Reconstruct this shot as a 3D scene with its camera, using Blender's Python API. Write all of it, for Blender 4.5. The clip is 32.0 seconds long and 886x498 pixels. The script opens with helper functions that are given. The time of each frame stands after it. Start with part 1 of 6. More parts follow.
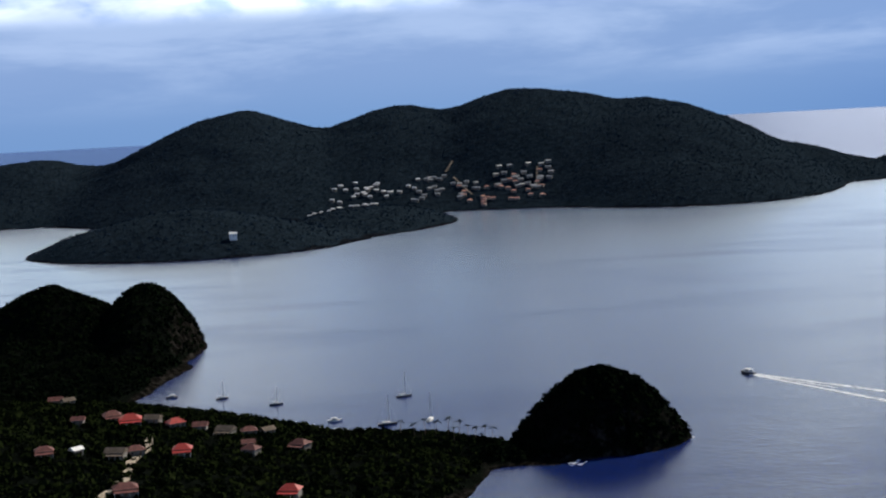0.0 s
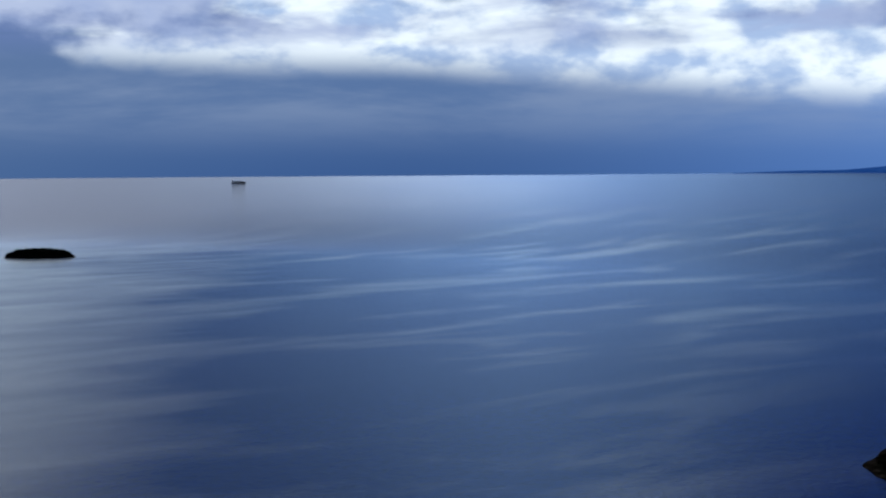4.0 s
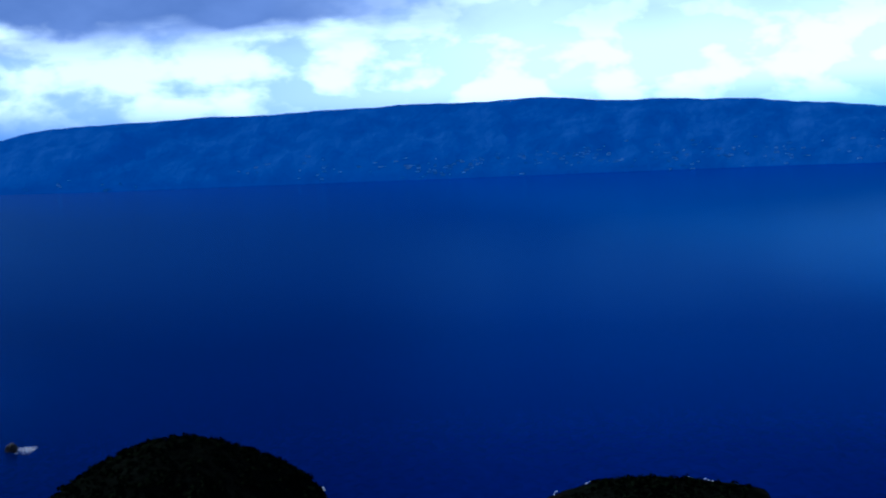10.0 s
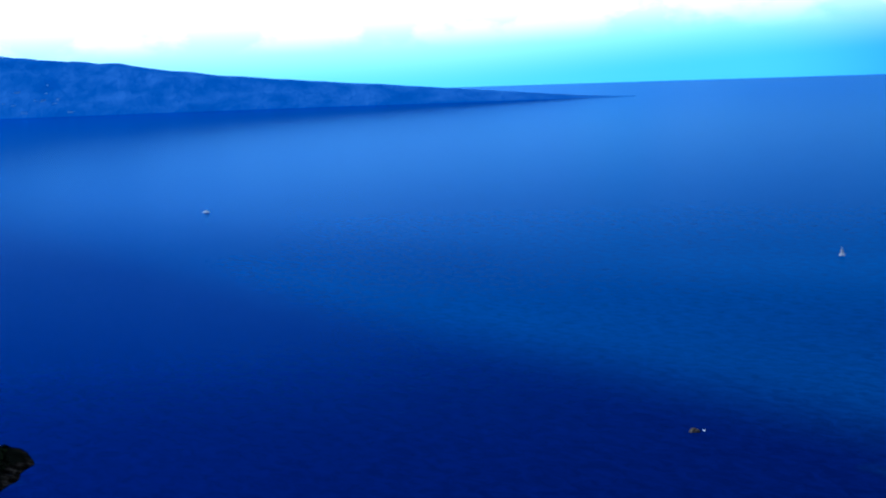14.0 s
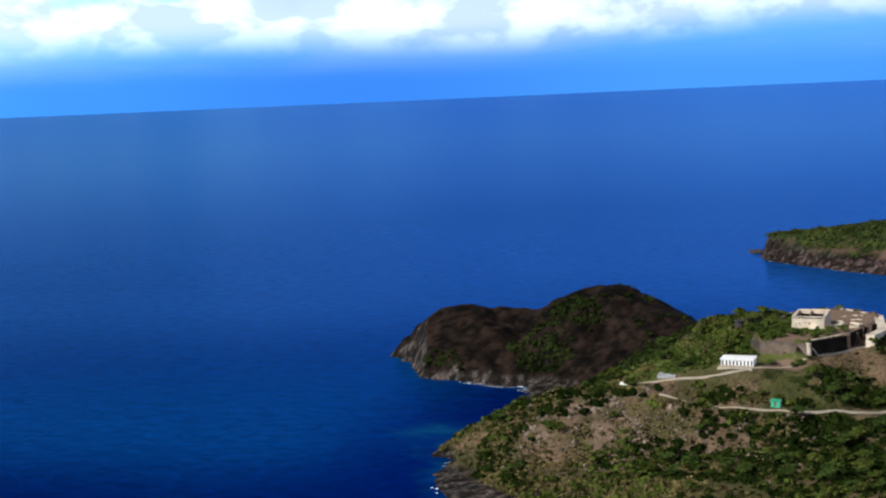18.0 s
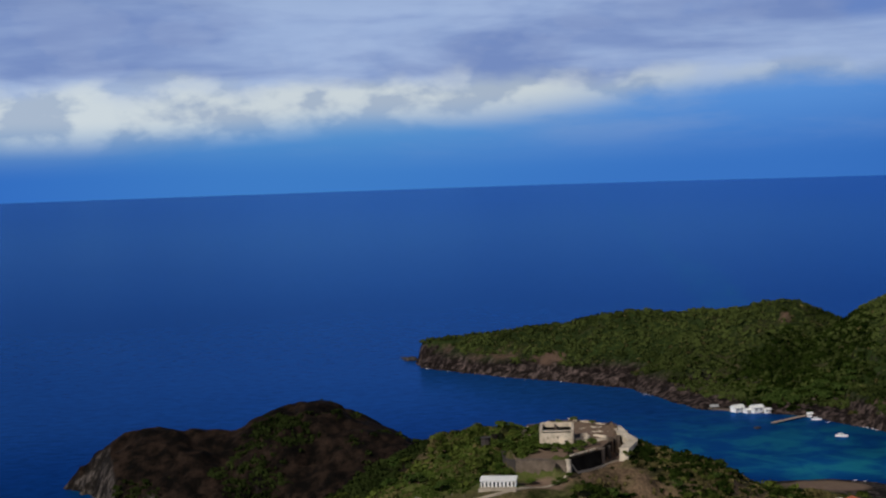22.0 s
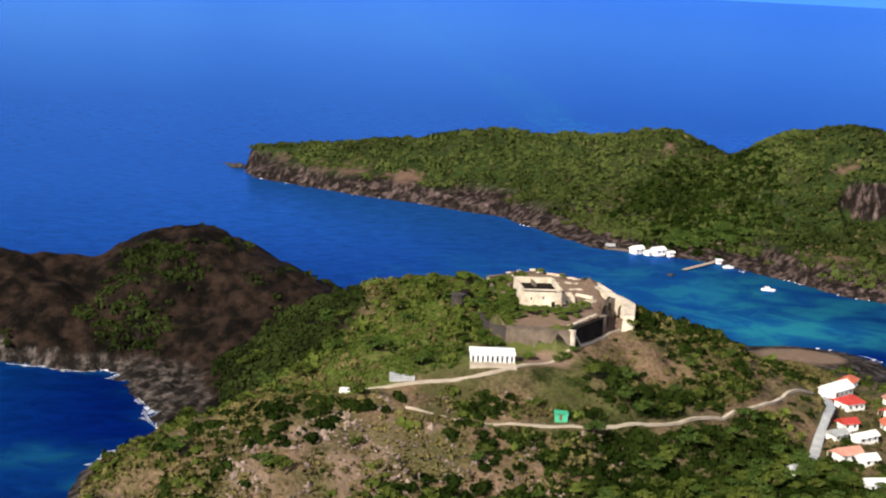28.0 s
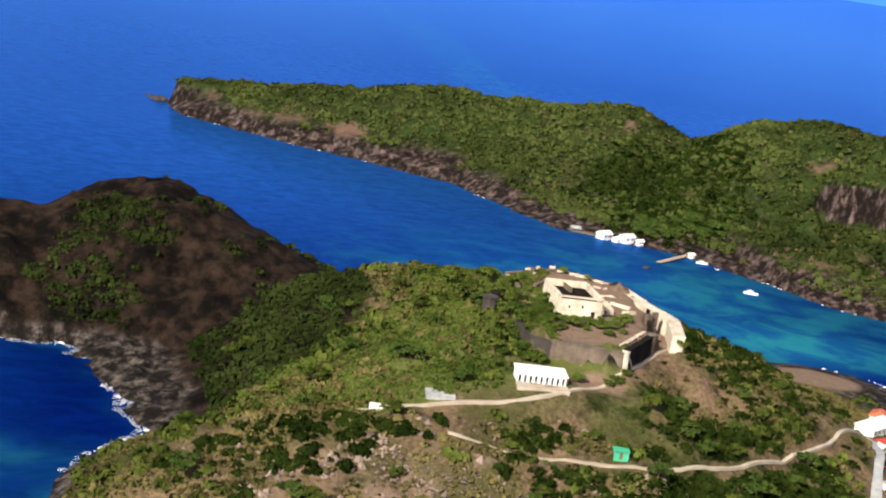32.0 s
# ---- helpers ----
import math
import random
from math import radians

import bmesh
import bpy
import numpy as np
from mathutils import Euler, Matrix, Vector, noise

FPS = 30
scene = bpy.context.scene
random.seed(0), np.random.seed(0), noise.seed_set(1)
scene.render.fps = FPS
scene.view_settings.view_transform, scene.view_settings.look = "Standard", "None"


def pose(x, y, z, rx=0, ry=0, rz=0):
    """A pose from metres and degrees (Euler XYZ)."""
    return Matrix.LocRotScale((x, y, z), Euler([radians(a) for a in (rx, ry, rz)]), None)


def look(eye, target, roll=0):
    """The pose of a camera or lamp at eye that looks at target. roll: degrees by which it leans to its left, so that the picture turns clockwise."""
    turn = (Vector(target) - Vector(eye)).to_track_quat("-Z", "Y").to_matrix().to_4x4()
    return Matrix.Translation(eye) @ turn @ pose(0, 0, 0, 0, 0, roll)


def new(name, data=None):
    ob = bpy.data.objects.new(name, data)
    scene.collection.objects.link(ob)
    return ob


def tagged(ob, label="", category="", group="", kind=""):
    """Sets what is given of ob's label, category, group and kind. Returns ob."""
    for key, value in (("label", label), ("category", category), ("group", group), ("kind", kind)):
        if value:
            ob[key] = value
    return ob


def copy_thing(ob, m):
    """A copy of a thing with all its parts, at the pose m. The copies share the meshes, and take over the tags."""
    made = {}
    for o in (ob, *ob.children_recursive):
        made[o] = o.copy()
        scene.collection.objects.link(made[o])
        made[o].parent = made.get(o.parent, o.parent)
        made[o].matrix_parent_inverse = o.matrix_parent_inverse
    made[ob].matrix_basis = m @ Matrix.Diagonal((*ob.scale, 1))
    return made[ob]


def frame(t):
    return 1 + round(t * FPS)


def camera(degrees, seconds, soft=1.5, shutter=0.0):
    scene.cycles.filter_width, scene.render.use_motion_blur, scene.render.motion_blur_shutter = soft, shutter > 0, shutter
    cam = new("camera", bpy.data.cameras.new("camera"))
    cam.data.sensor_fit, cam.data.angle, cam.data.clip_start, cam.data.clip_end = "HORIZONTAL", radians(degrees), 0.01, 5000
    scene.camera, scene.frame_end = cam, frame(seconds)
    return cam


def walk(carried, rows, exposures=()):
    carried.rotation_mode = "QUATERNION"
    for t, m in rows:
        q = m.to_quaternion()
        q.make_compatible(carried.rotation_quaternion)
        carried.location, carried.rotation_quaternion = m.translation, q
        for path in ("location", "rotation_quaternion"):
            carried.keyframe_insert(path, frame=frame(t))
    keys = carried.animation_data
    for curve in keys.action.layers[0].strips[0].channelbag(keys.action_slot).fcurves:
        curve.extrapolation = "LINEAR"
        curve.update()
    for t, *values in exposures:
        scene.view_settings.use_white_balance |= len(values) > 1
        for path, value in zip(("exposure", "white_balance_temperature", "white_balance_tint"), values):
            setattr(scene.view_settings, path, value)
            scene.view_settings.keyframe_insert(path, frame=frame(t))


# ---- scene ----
cam = camera(33.55, 32.0, soft=2.2)

# seconds, eye, heading (clockwise from +y), pitch, roll
PATH = [
    (0, -1.2, -172.0, 183.3, 0.60, -5.06, -2.96),
    (0.5, -4.2, -165.1, 184.0, 5.05, -4.24, -1.04),
    (1, -7.2, -158.2, 184.4, 9.89, -3.38, 0.33),
    (1.5, -10.4, -151.3, 184.8, 14.49, -3.20, 0.35),
    (2, -13.7, -144.2, 185.2, 19.52, -3.29, 0.06),
    (2.5, -17.1, -136.8, 185.8, 24.42, -3.40, 0.02),
    (3, -20.1, -129.2, 186.6, 29.69, -3.55, -0.22),
    (3.5, -22.9, -121.2, 187.5, 34.70, -3.54, -0.25),
    (4, -25.4, -112.9, 188.6, 40.16, -3.29, -0.27),
    (4.5, -27.6, -104.2, 189.8, 45.33, -2.82, -0.34),
    (6.5, -30.0, -61.6, 197.8, 62.94, -2.08, -2.75),
    (7, -27.9, -52.7, 198.6, 66.96, -1.95, -2.80),
    (7.5, -25.3, -44.2, 199.3, 70.97, -2.13, -3.01),
    (8, -22.1, -36.2, 199.9, 75.33, -2.50, -2.92),
    (8.5, -18.5, -28.5, 200.3, 79.44, -2.82, -2.67),
    (9, -14.5, -20.9, 200.5, 83.75, -3.13, -2.81),
    (9.5, -10.1, -13.6, 200.4, 87.79, -3.43, -2.82),
    (10, -5.3, -6.6, 200.0, 92.01, -3.70, -2.83),
    (10.5, -0.0, -0.0, 199.4, 95.80, -3.85, -2.61),
    (11, 5.7, 6.1, 198.4, 99.64, -3.94, -2.32),
    (11.5, 12.0, 11.7, 197.2, 103.15, -4.08, -2.03),
    (12, 18.7, 17.0, 195.8, 107.15, -4.24, -1.39),
    (12.5, 25.9, 21.7, 194.3, 111.03, -4.47, -1.63),
    (13, 33.6, 26.0, 192.7, 115.44, -5.15, -1.99),
    (13.5, 41.8, 29.9, 191.2, 120.00, -6.29, -0.89),
    (14, 50.5, 33.3, 189.7, 124.39, -6.70, -2.11),
    (14.5, 59.6, 36.3, 188.3, 129.16, -6.41, -1.54),
    (15, 69.1, 38.8, 187.1, 134.36, -5.92, -1.44),
    (15.5, 78.8, 40.6, 186.0, 139.15, -6.09, -0.98),
    (17.5, 121.5, 33.5, 178.0, 157.38, -6.52, -3.94),
    (18, 133.9, 27.2, 178.1, 160.98, -6.25, -2.56),
    (18.5, 146.3, 20.9, 178.1, 163.98, -5.09, -1.16),
    (19, 158.5, 14.5, 178.2, 166.65, -4.22, -1.60),
    (19.5, 170.5, 8.2, 178.4, 168.80, -4.26, -3.34),
    (20, 182.2, 2.0, 178.5, 170.79, -4.64, -4.21),
    (20.5, 193.5, -4.0, 178.7, 172.96, -4.15, -3.10),
    (21, 204.5, -9.6, 178.8, 175.16, -1.70, -1.00),
    (21.5, 215.4, -15.2, 179.0, 176.65, -2.16, -1.51),
    (22, 226.2, -21.1, 179.1, 177.94, -2.81, -1.91),
    (22.5, 237.0, -27.8, 179.3, 178.92, -3.36, -1.56),
    (23, 247.5, -35.9, 179.5, 179.51, -5.08, -1.38),
    (23.5, 257.2, -46.1, 179.7, 179.53, -5.88, -1.06),
    (24, 266.6, -58.6, 179.7, 179.33, -6.98, -0.57),
    (24.5, 275.6, -73.5, 179.6, 179.18, -8.42, -0.66),
    (25, 283.9, -89.7, 179.5, 179.12, -9.69, -0.58),
    (25.5, 291.3, -105.3, 179.2, 179.08, -10.56, -0.58),
    (27.5, 317.3, -160.2, 175.8, 185.19, -10.91, 1.71),
    (28, 324.6, -171.0, 175.7, 188.70, -10.63, 2.98),
    (28.5, 332.0, -180.3, 175.8, 190.26, -10.49, 3.94),
    (29, 338.4, -189.0, 175.6, 190.52, -10.83, 4.14),
    (29.5, 344.8, -197.5, 175.2, 190.76, -11.47, 4.45),
    (30, 351.4, -207.4, 174.5, 191.26, -12.51, 4.83),
    (30.5, 357.4, -219.6, 174.1, 191.75, -11.88, 5.49),
    (31, 362.4, -233.3, 173.9, 191.92, -8.86, 6.58),
    (31.5, 368.3, -245.3, 173.8, 193.19, -10.82, 7.94),
    (32, 374.9, -255.3, 173.6, 194.70, -12.35, 9.12),
]


def aim(x, y, z, heading, pitch, roll):
    h, p = radians(heading), radians(pitch)
    way = Vector((math.sin(h) * math.cos(p), math.cos(h) * math.cos(p), math.sin(p)))
    eye = Vector((x, y, z))
    return look(eye, eye + way, roll)


walk(cam, [(r[0], aim(*r[1:])) for r in PATH], exposures=[
    (0.0, 0.65, 6600, 9), (1.2, 0.3, 6500, 10), (2.5, -0.15, 6400, 10), (4.5, -0.4, 6300, 10), (6.5, -0.75, 5300, 8), (8.0, -0.6, 5000, 8), (9.0, -0.35, 4900, 8), (10.5, 0.0, 4800, 8), (11.5, 0.2, 4750, 8),
    (13.5, 0.5, 4950, 7), (15.5, 0.9, 5250, 6), (17.5, 0.65, 6000, 8), (18.5, 0.5, 6100, 9), (19.5, 0.15, 6200, 10), (20.5, -0.1, 6200, 10), (21.3, -0.3, 6300, 10), (22.5, -0.15, 6400, 10), (23.2, 0.25, 6500, 10), (24.0, 0.65, 6500, 10),
    (25.5, 1.05, 6600, 10), (27.5, 1.2, 6700, 10), (29.0, 1.2, 6700, 10), (30.5, 1.2, 6700, 10), (31.0, 1.05, 6700, 10), (32.0, 1.35, 6800, 10)])

# ---- light ----
SUN_HEADING, SUN_UP = 44.0, 36.0
world = bpy.data.worlds.new("sky")
scene.world = world
world.use_nodes = True


class Nodes:
    """Short writing for node trees."""

    def __init__(self, tree):
        self.t = tree
        self.t.nodes.clear()

    def n(self, kind, **sets):
        node = self.t.nodes.new(kind)
        for k, v in sets.items():
            if k == "op":
                node.operation = v
            elif k == "i":
                for key, val in v.items():
                    if hasattr(val, "is_linked") or hasattr(val, "node"):
                        self.t.links.new(val, node.inputs[key])
                    else:
                        node.inputs[key].default_value = val
        return node

    def m(self, op, a, b=0.0, c=0.0, clamp=False):
        node = self.n("ShaderNodeMath", op=op, i={0: a, 1: b, 2: c})
        node.use_clamp = clamp
        return node.outputs[0]

    def step(self, x, lo, hi):
        """0 at lo, 1 at hi, smooth between."""
        node = self.n("ShaderNodeMapRange", i={"Value": x, "From Min": lo, "From Max": hi})
        node.interpolation_type = "SMOOTHSTEP"
        return node.outputs[0]

    def mix(self, f, a, b):
        node = self.n("ShaderNodeMix")
        node.data_type = "RGBA"
        for key, val in ((0, f), (6, a), (7, b)):
            if hasattr(val, "node"):
                self.t.links.new(val, node.inputs[key])
            else:
                node.inputs[key].default_value = (*val, 1) if isinstance(val, tuple) and len(val) == 3 else val
        return node.outputs[2]

    def noise(self, vec, scale, detail=4.0, rough=0.55, dist=0.0):
        i = {"Scale": scale, "Detail": detail, "Roughness": rough, "Distortion": dist}
        if vec is not None:
            i["Vector"] = vec
        return self.n("ShaderNodeTexNoise", i=i).outputs[0]


def ramp(N, x, stops):
    """A colour for each heading, eased between the stops."""
    node = N.n("ShaderNodeValToRGB", i={0: N.m("DIVIDE", N.m("ADD", x, 90.0), 360.0)})
    cr = node.color_ramp
    cr.interpolation = "EASE"
    while len(cr.elements) < len(stops):
        cr.elements.new(0.5)
    for e, (h, c) in zip(cr.elements, stops):
        e.position = (h + 90.0) / 360.0
        e.color = (*c, 1) if isinstance(c, tuple) else (c, c, c, 1)
    return node.outputs[0]


def make_sky():
    N = Nodes(world.node_tree)
    co = N.n("ShaderNodeTexCoord").outputs["Generated"]
    x, y, z = N.n("ShaderNodeSeparateXYZ", i={0: co}).outputs
    az = N.m("ADD", N.m("MULTIPLY", N.m("ARCTAN2", N.m("MULTIPLY", y, -1.0), x), 57.2958), 90.0)   # heading, -90 to 270
    el = N.m("MULTIPLY", N.m("ARCSINE", z), 57.2958)
    sky = N.n("ShaderNodeTexSky")
    sky.sky_type = "NISHITA"
    sky.sun_disc = False
    sky.sun_elevation, sky.sun_rotation = radians(SUN_UP), radians(SUN_HEADING)
    clear = N.n("ShaderNodeVectorMath", op="MULTIPLY", i={0: sky.outputs[0], 1: (0.007, 0.012, 0.018)}).outputs[0]
    clear = N.n("ShaderNodeVectorMath", op="SCALE", i={0: clear, "Scale": N.m("MULTIPLY", 3.4, ramp(N, az, [(-90, 0.6), (30, 0.4), (60, 0.22), (76, 0.12), (86, 0.25), (98, 0.75), (111, 0.70), (124, 0.42), (145, 0.24), (160, 0.7), (178, 1.0), (200, 1.0), (270, 0.7)]))}).outputs[0]
    v1 = N.n("ShaderNodeCombineXYZ", i={0: N.m("MULTIPLY", az, 0.05), 1: N.m("MULTIPLY", el, 0.26), 2: 3.7}).outputs[0]
    v2 = N.n("ShaderNodeCombineXYZ", i={0: N.m("MULTIPLY", az, 0.20), 1: N.m("MULTIPLY", el, 0.36), 2: 1.3}).outputs[0]
    big, puff = N.noise(v1, 1.0, 5.0, 0.5, 0.2), N.noise(v2, 1.5, 5.0, 0.5, 0.1)
    # the air near the horizon and a hand above it, by heading: rain-grey in the west, hazy cyan in the east
    low = ramp(N, az, [(-90, (0.10, 0.17, 0.36)), (5, (0.12, 0.22, 0.42)), (38, (0.06, 0.14, 0.36)), (66, (0.12, 0.27, 0.68)), (112, (0.20, 0.60, 1.0)),
                       (136, (0.12, 0.46, 0.95)), (146, (0.05, 0.23, 0.72)), (158, (0.04, 0.18, 0.62)), (172, (0.06, 0.24, 0.66)), (190, (0.05, 0.20, 0.62)), (201, (0.04, 0.17, 0.56)), (270, (0.06, 0.15, 0.45))])
    mid = ramp(N, az, [(-90, (0.17, 0.25, 0.45)), (5, (0.16, 0.25, 0.45)), (38, (0.13, 0.23, 0.46)), (66, (0.20, 0.36, 0.75)), (112, (0.75, 1.05, 1.15)),
                       (138, (0.55, 0.95, 1.05)), (156, (0.20, 0.52, 0.72)), (172, (0.15, 0.40, 0.75)), (190, (0.12, 0.33, 0.78)), (203, (0.10, 0.28, 0.70)), (270, (0.17, 0.27, 0.5))])
    glow = ramp(N, az, [(-90, 0.60), (50, 0.65), (75, 0.62), (92, 0.70), (110, 0.72), (150, 0.42), (175, 0.38), (200, 0.32), (270, 0.5)])
    haze = ramp(N, az, [(-90, 0.0), (122, 0.0), (146, 0.5), (160, 0.4), (182, 0.15), (194, 0.3), (203, 1.0), (230, 1.0), (270, 0.0)])
    base = N.mix(N.step(N.m("SUBTRACT", el, N.m("MULTIPLY", haze, 2.0)), -0.5, 2.8), low, mid)
    dull = N.noise(v1, 1.4, 6.0, 0.6, 0.2)
    base = N.mix(N.m("MULTIPLY", N.step(el, 0.2, 3.0), N.step(dull, 0.42, 0.66)), base, N.mix(0.5, base, (0.36, 0.46, 0.66)))
    # white cloud: how much of it, and how low it comes
    cover = ramp(N, az, [(-90, 0.42), (-6, 0.76), (10, 0.36), (34, 0.64), (54, 0.68), (76, 0.72), (90, 0.84), (104, 0.86), (118, 0.76), (132, 0.58), (150, 0.60), (160, 0.76), (172, 0.78), (188, 0.66), (200, 0.5), (270, 0.40)])
    foot = ramp(N, az, [(-90, 0.60), (-4, 0.55), (8, 0.58), (36, 0.46), (62, 0.26), (92, 0.16), (120, 0.18), (150, 0.24), (165, 0.19), (178, 0.26), (192, 0.40), (270, 0.60)])
    rise = N.step(N.m("SUBTRACT", el, N.m("MULTIPLY", foot, 8.0)), -0.5, 1.1)
    f = N.m("ADD", N.m("MULTIPLY", big, 0.5), N.m("MULTIPLY", puff, 0.5))
    bright = N.m("MULTIPLY", rise, N.step(N.m("ADD", f, cover), 0.98, 1.12))
    lump = N.noise(N.n("ShaderNodeVectorMath", op="ADD", i={0: v2, 1: (0.06, -0.1, 0.4)}).outputs[0], 1.9, 5.0, 0.5, 0.1)
    pure = ramp(N, az, [(-90, 0.0), (82, 0.0), (97, 0.6), (122, 0.8), (148, 0.35), (200, 0.4), (270, 0.0)])
    white = N.mix(N.m("MAXIMUM", N.step(lump, 0.36, 0.58), N.m("MULTIPLY", pure, N.step(el, 1.2, 2.6))), (0.80, 1.08, 1.58), (1.85, 2.05, 2.15))
    white = N.n("ShaderNodeVectorMath", op="SCALE", i={0: white, "Scale": glow}).outputs[0]
    base = N.mix(bright, base, white)
    # grey undersides higher up
    gr = N.noise(v1, 1.7, 5.0, 0.55, 0.3)
    shade = N.m("MULTIPLY", N.m("MULTIPLY", N.step(el, 3.8, 5.4), N.m("SUBTRACT", 1.0, pure)), N.step(gr, 0.40, 0.56))
    under = N.mix(N.step(puff, 0.35, 0.62), (0.28, 0.42, 0.88), (0.76, 0.92, 1.38))
    base = N.mix(N.m("MULTIPLY", shade, 0.85), base, N.n("ShaderNodeVectorMath", op="SCALE", i={0: under, "Scale": glow}).outputs[0])
    deck = ramp(N, az, [(-90, 0.0), (50, 0.0), (66, 0.25), (73, 1.0), (86, 1.0), (94, 0.0), (270, 0.0)])
    edge = N.m("ADD", el, N.m("MULTIPLY", N.m("SUBTRACT", puff, 0.5), 2.2))
    base = N.mix(N.m("MULTIPLY", deck, N.step(edge, 4.9, 5.6)), base, N.mix(puff, (0.10, 0.17, 0.38), (0.26, 0.36, 0.66)))
    rain = ramp(N, az, [(-90, 0.0), (148, 0.0), (162, 0.85), (200, 0.85), (216, 0.0), (270, 0.0)])
    base = N.mix(N.m("MULTIPLY", rain, N.step(edge, 3.2, 4.3)), base, N.mix(N.step(gr, 0.35, 0.65), (0.17, 0.27, 0.60), (0.42, 0.56, 0.86)))
    # overhead: a bright cloud sheet in the west, deep clear sky to the east
    sheet = N.mix(N.noise(co, 3.0, 5.0, 0.55), (1.25, 1.12, 1.04), (2.5, 2.25, 2.1))
    cloudy = ramp(N, az, [(-90, 0.2), (-25, 0.7), (8, 1.0), (20, 0.85), (36, 0.30), (58, 0.04), (120, 0.02), (175, 0.03), (215, 0.06), (270, 0.2)])
    high = N.m("MULTIPLY", N.m("MULTIPLY", cloudy, N.step(el, 32.0, 18.0)), N.step(N.noise(co, 2.2, 5.0, 0.5), 0.30, 0.55))
    over = N.mix(high, clear, sheet)
    base = N.mix(N.step(el, 6.2, 11.0), base, over)
    bg = N.n("ShaderNodeBackground", i={"Color": base, "Strength": 1.0})
    N.n("ShaderNodeOutputWorld", i={0: bg.outputs[0]})


make_sky()
sun = new("sun", bpy.data.lights.new("sun", "SUN"))
sun.data.energy, sun.data.angle, sun.data.color = 3.5, radians(0.53), (1.0, 0.95, 0.86)
_h, _u = radians(SUN_HEADING), radians(SUN_UP)
sun.matrix_world = look((0, 0, 600), (-math.sin(_h) * math.cos(_u) * 100, -math.cos(_h) * math.cos(_u) * 100, 600 - math.sin(_u) * 100))

# ---- materials ----


def material(name):
    m = bpy.data.materials.new(name)
    m.use_nodes = True
    return m, Nodes(m.node_tree)


def finish(N, colour, rough=0.8, bump=None, strength=0.4, distance=0.5, spec=0.3, **more):
    i = {"Base Color": colour, "Roughness": rough, "Specular IOR Level": spec}
    i.update(more)
    if bump is not None:
        b = N.n("ShaderNodeBump", i={"Height": bump, "Strength": strength, "Distance": distance})
        i["Normal"] = b.outputs[0]
    if isinstance(colour, tuple):
        i["Base Color"] = (*colour, 1)
    p = N.n("ShaderNodeBsdfPrincipled", i=i)
    N.n("ShaderNodeOutputMaterial", i={0: p.outputs[0]})
    return p


def plain(name, colour, rough=0.7, vary=0.25, scale=1.0, metal=0.0, spec=0.3):
    """Paint, plaster, timber or metal with blotches at two scales."""
    m, N = material(name)
    co = N.n("ShaderNodeTexCoord").outputs["Object"]
    a, b = N.noise(co, 0.35 * scale, 3), N.noise(co, 3.0 * scale, 4)
    f = N.m("ADD", N.m("MULTIPLY", a, 0.6), N.m("MULTIPLY", b, 0.4))
    f = N.step(f, 0.32, 0.68)
    lo = tuple(c * (1 - vary) for c in colour)
    hi = tuple(min(1, c * (1 + vary * 0.6)) for c in colour)
    finish(N, N.mix(f, lo, hi), rough, b, 0.25, 0.08, spec, Metallic=metal)
    return m


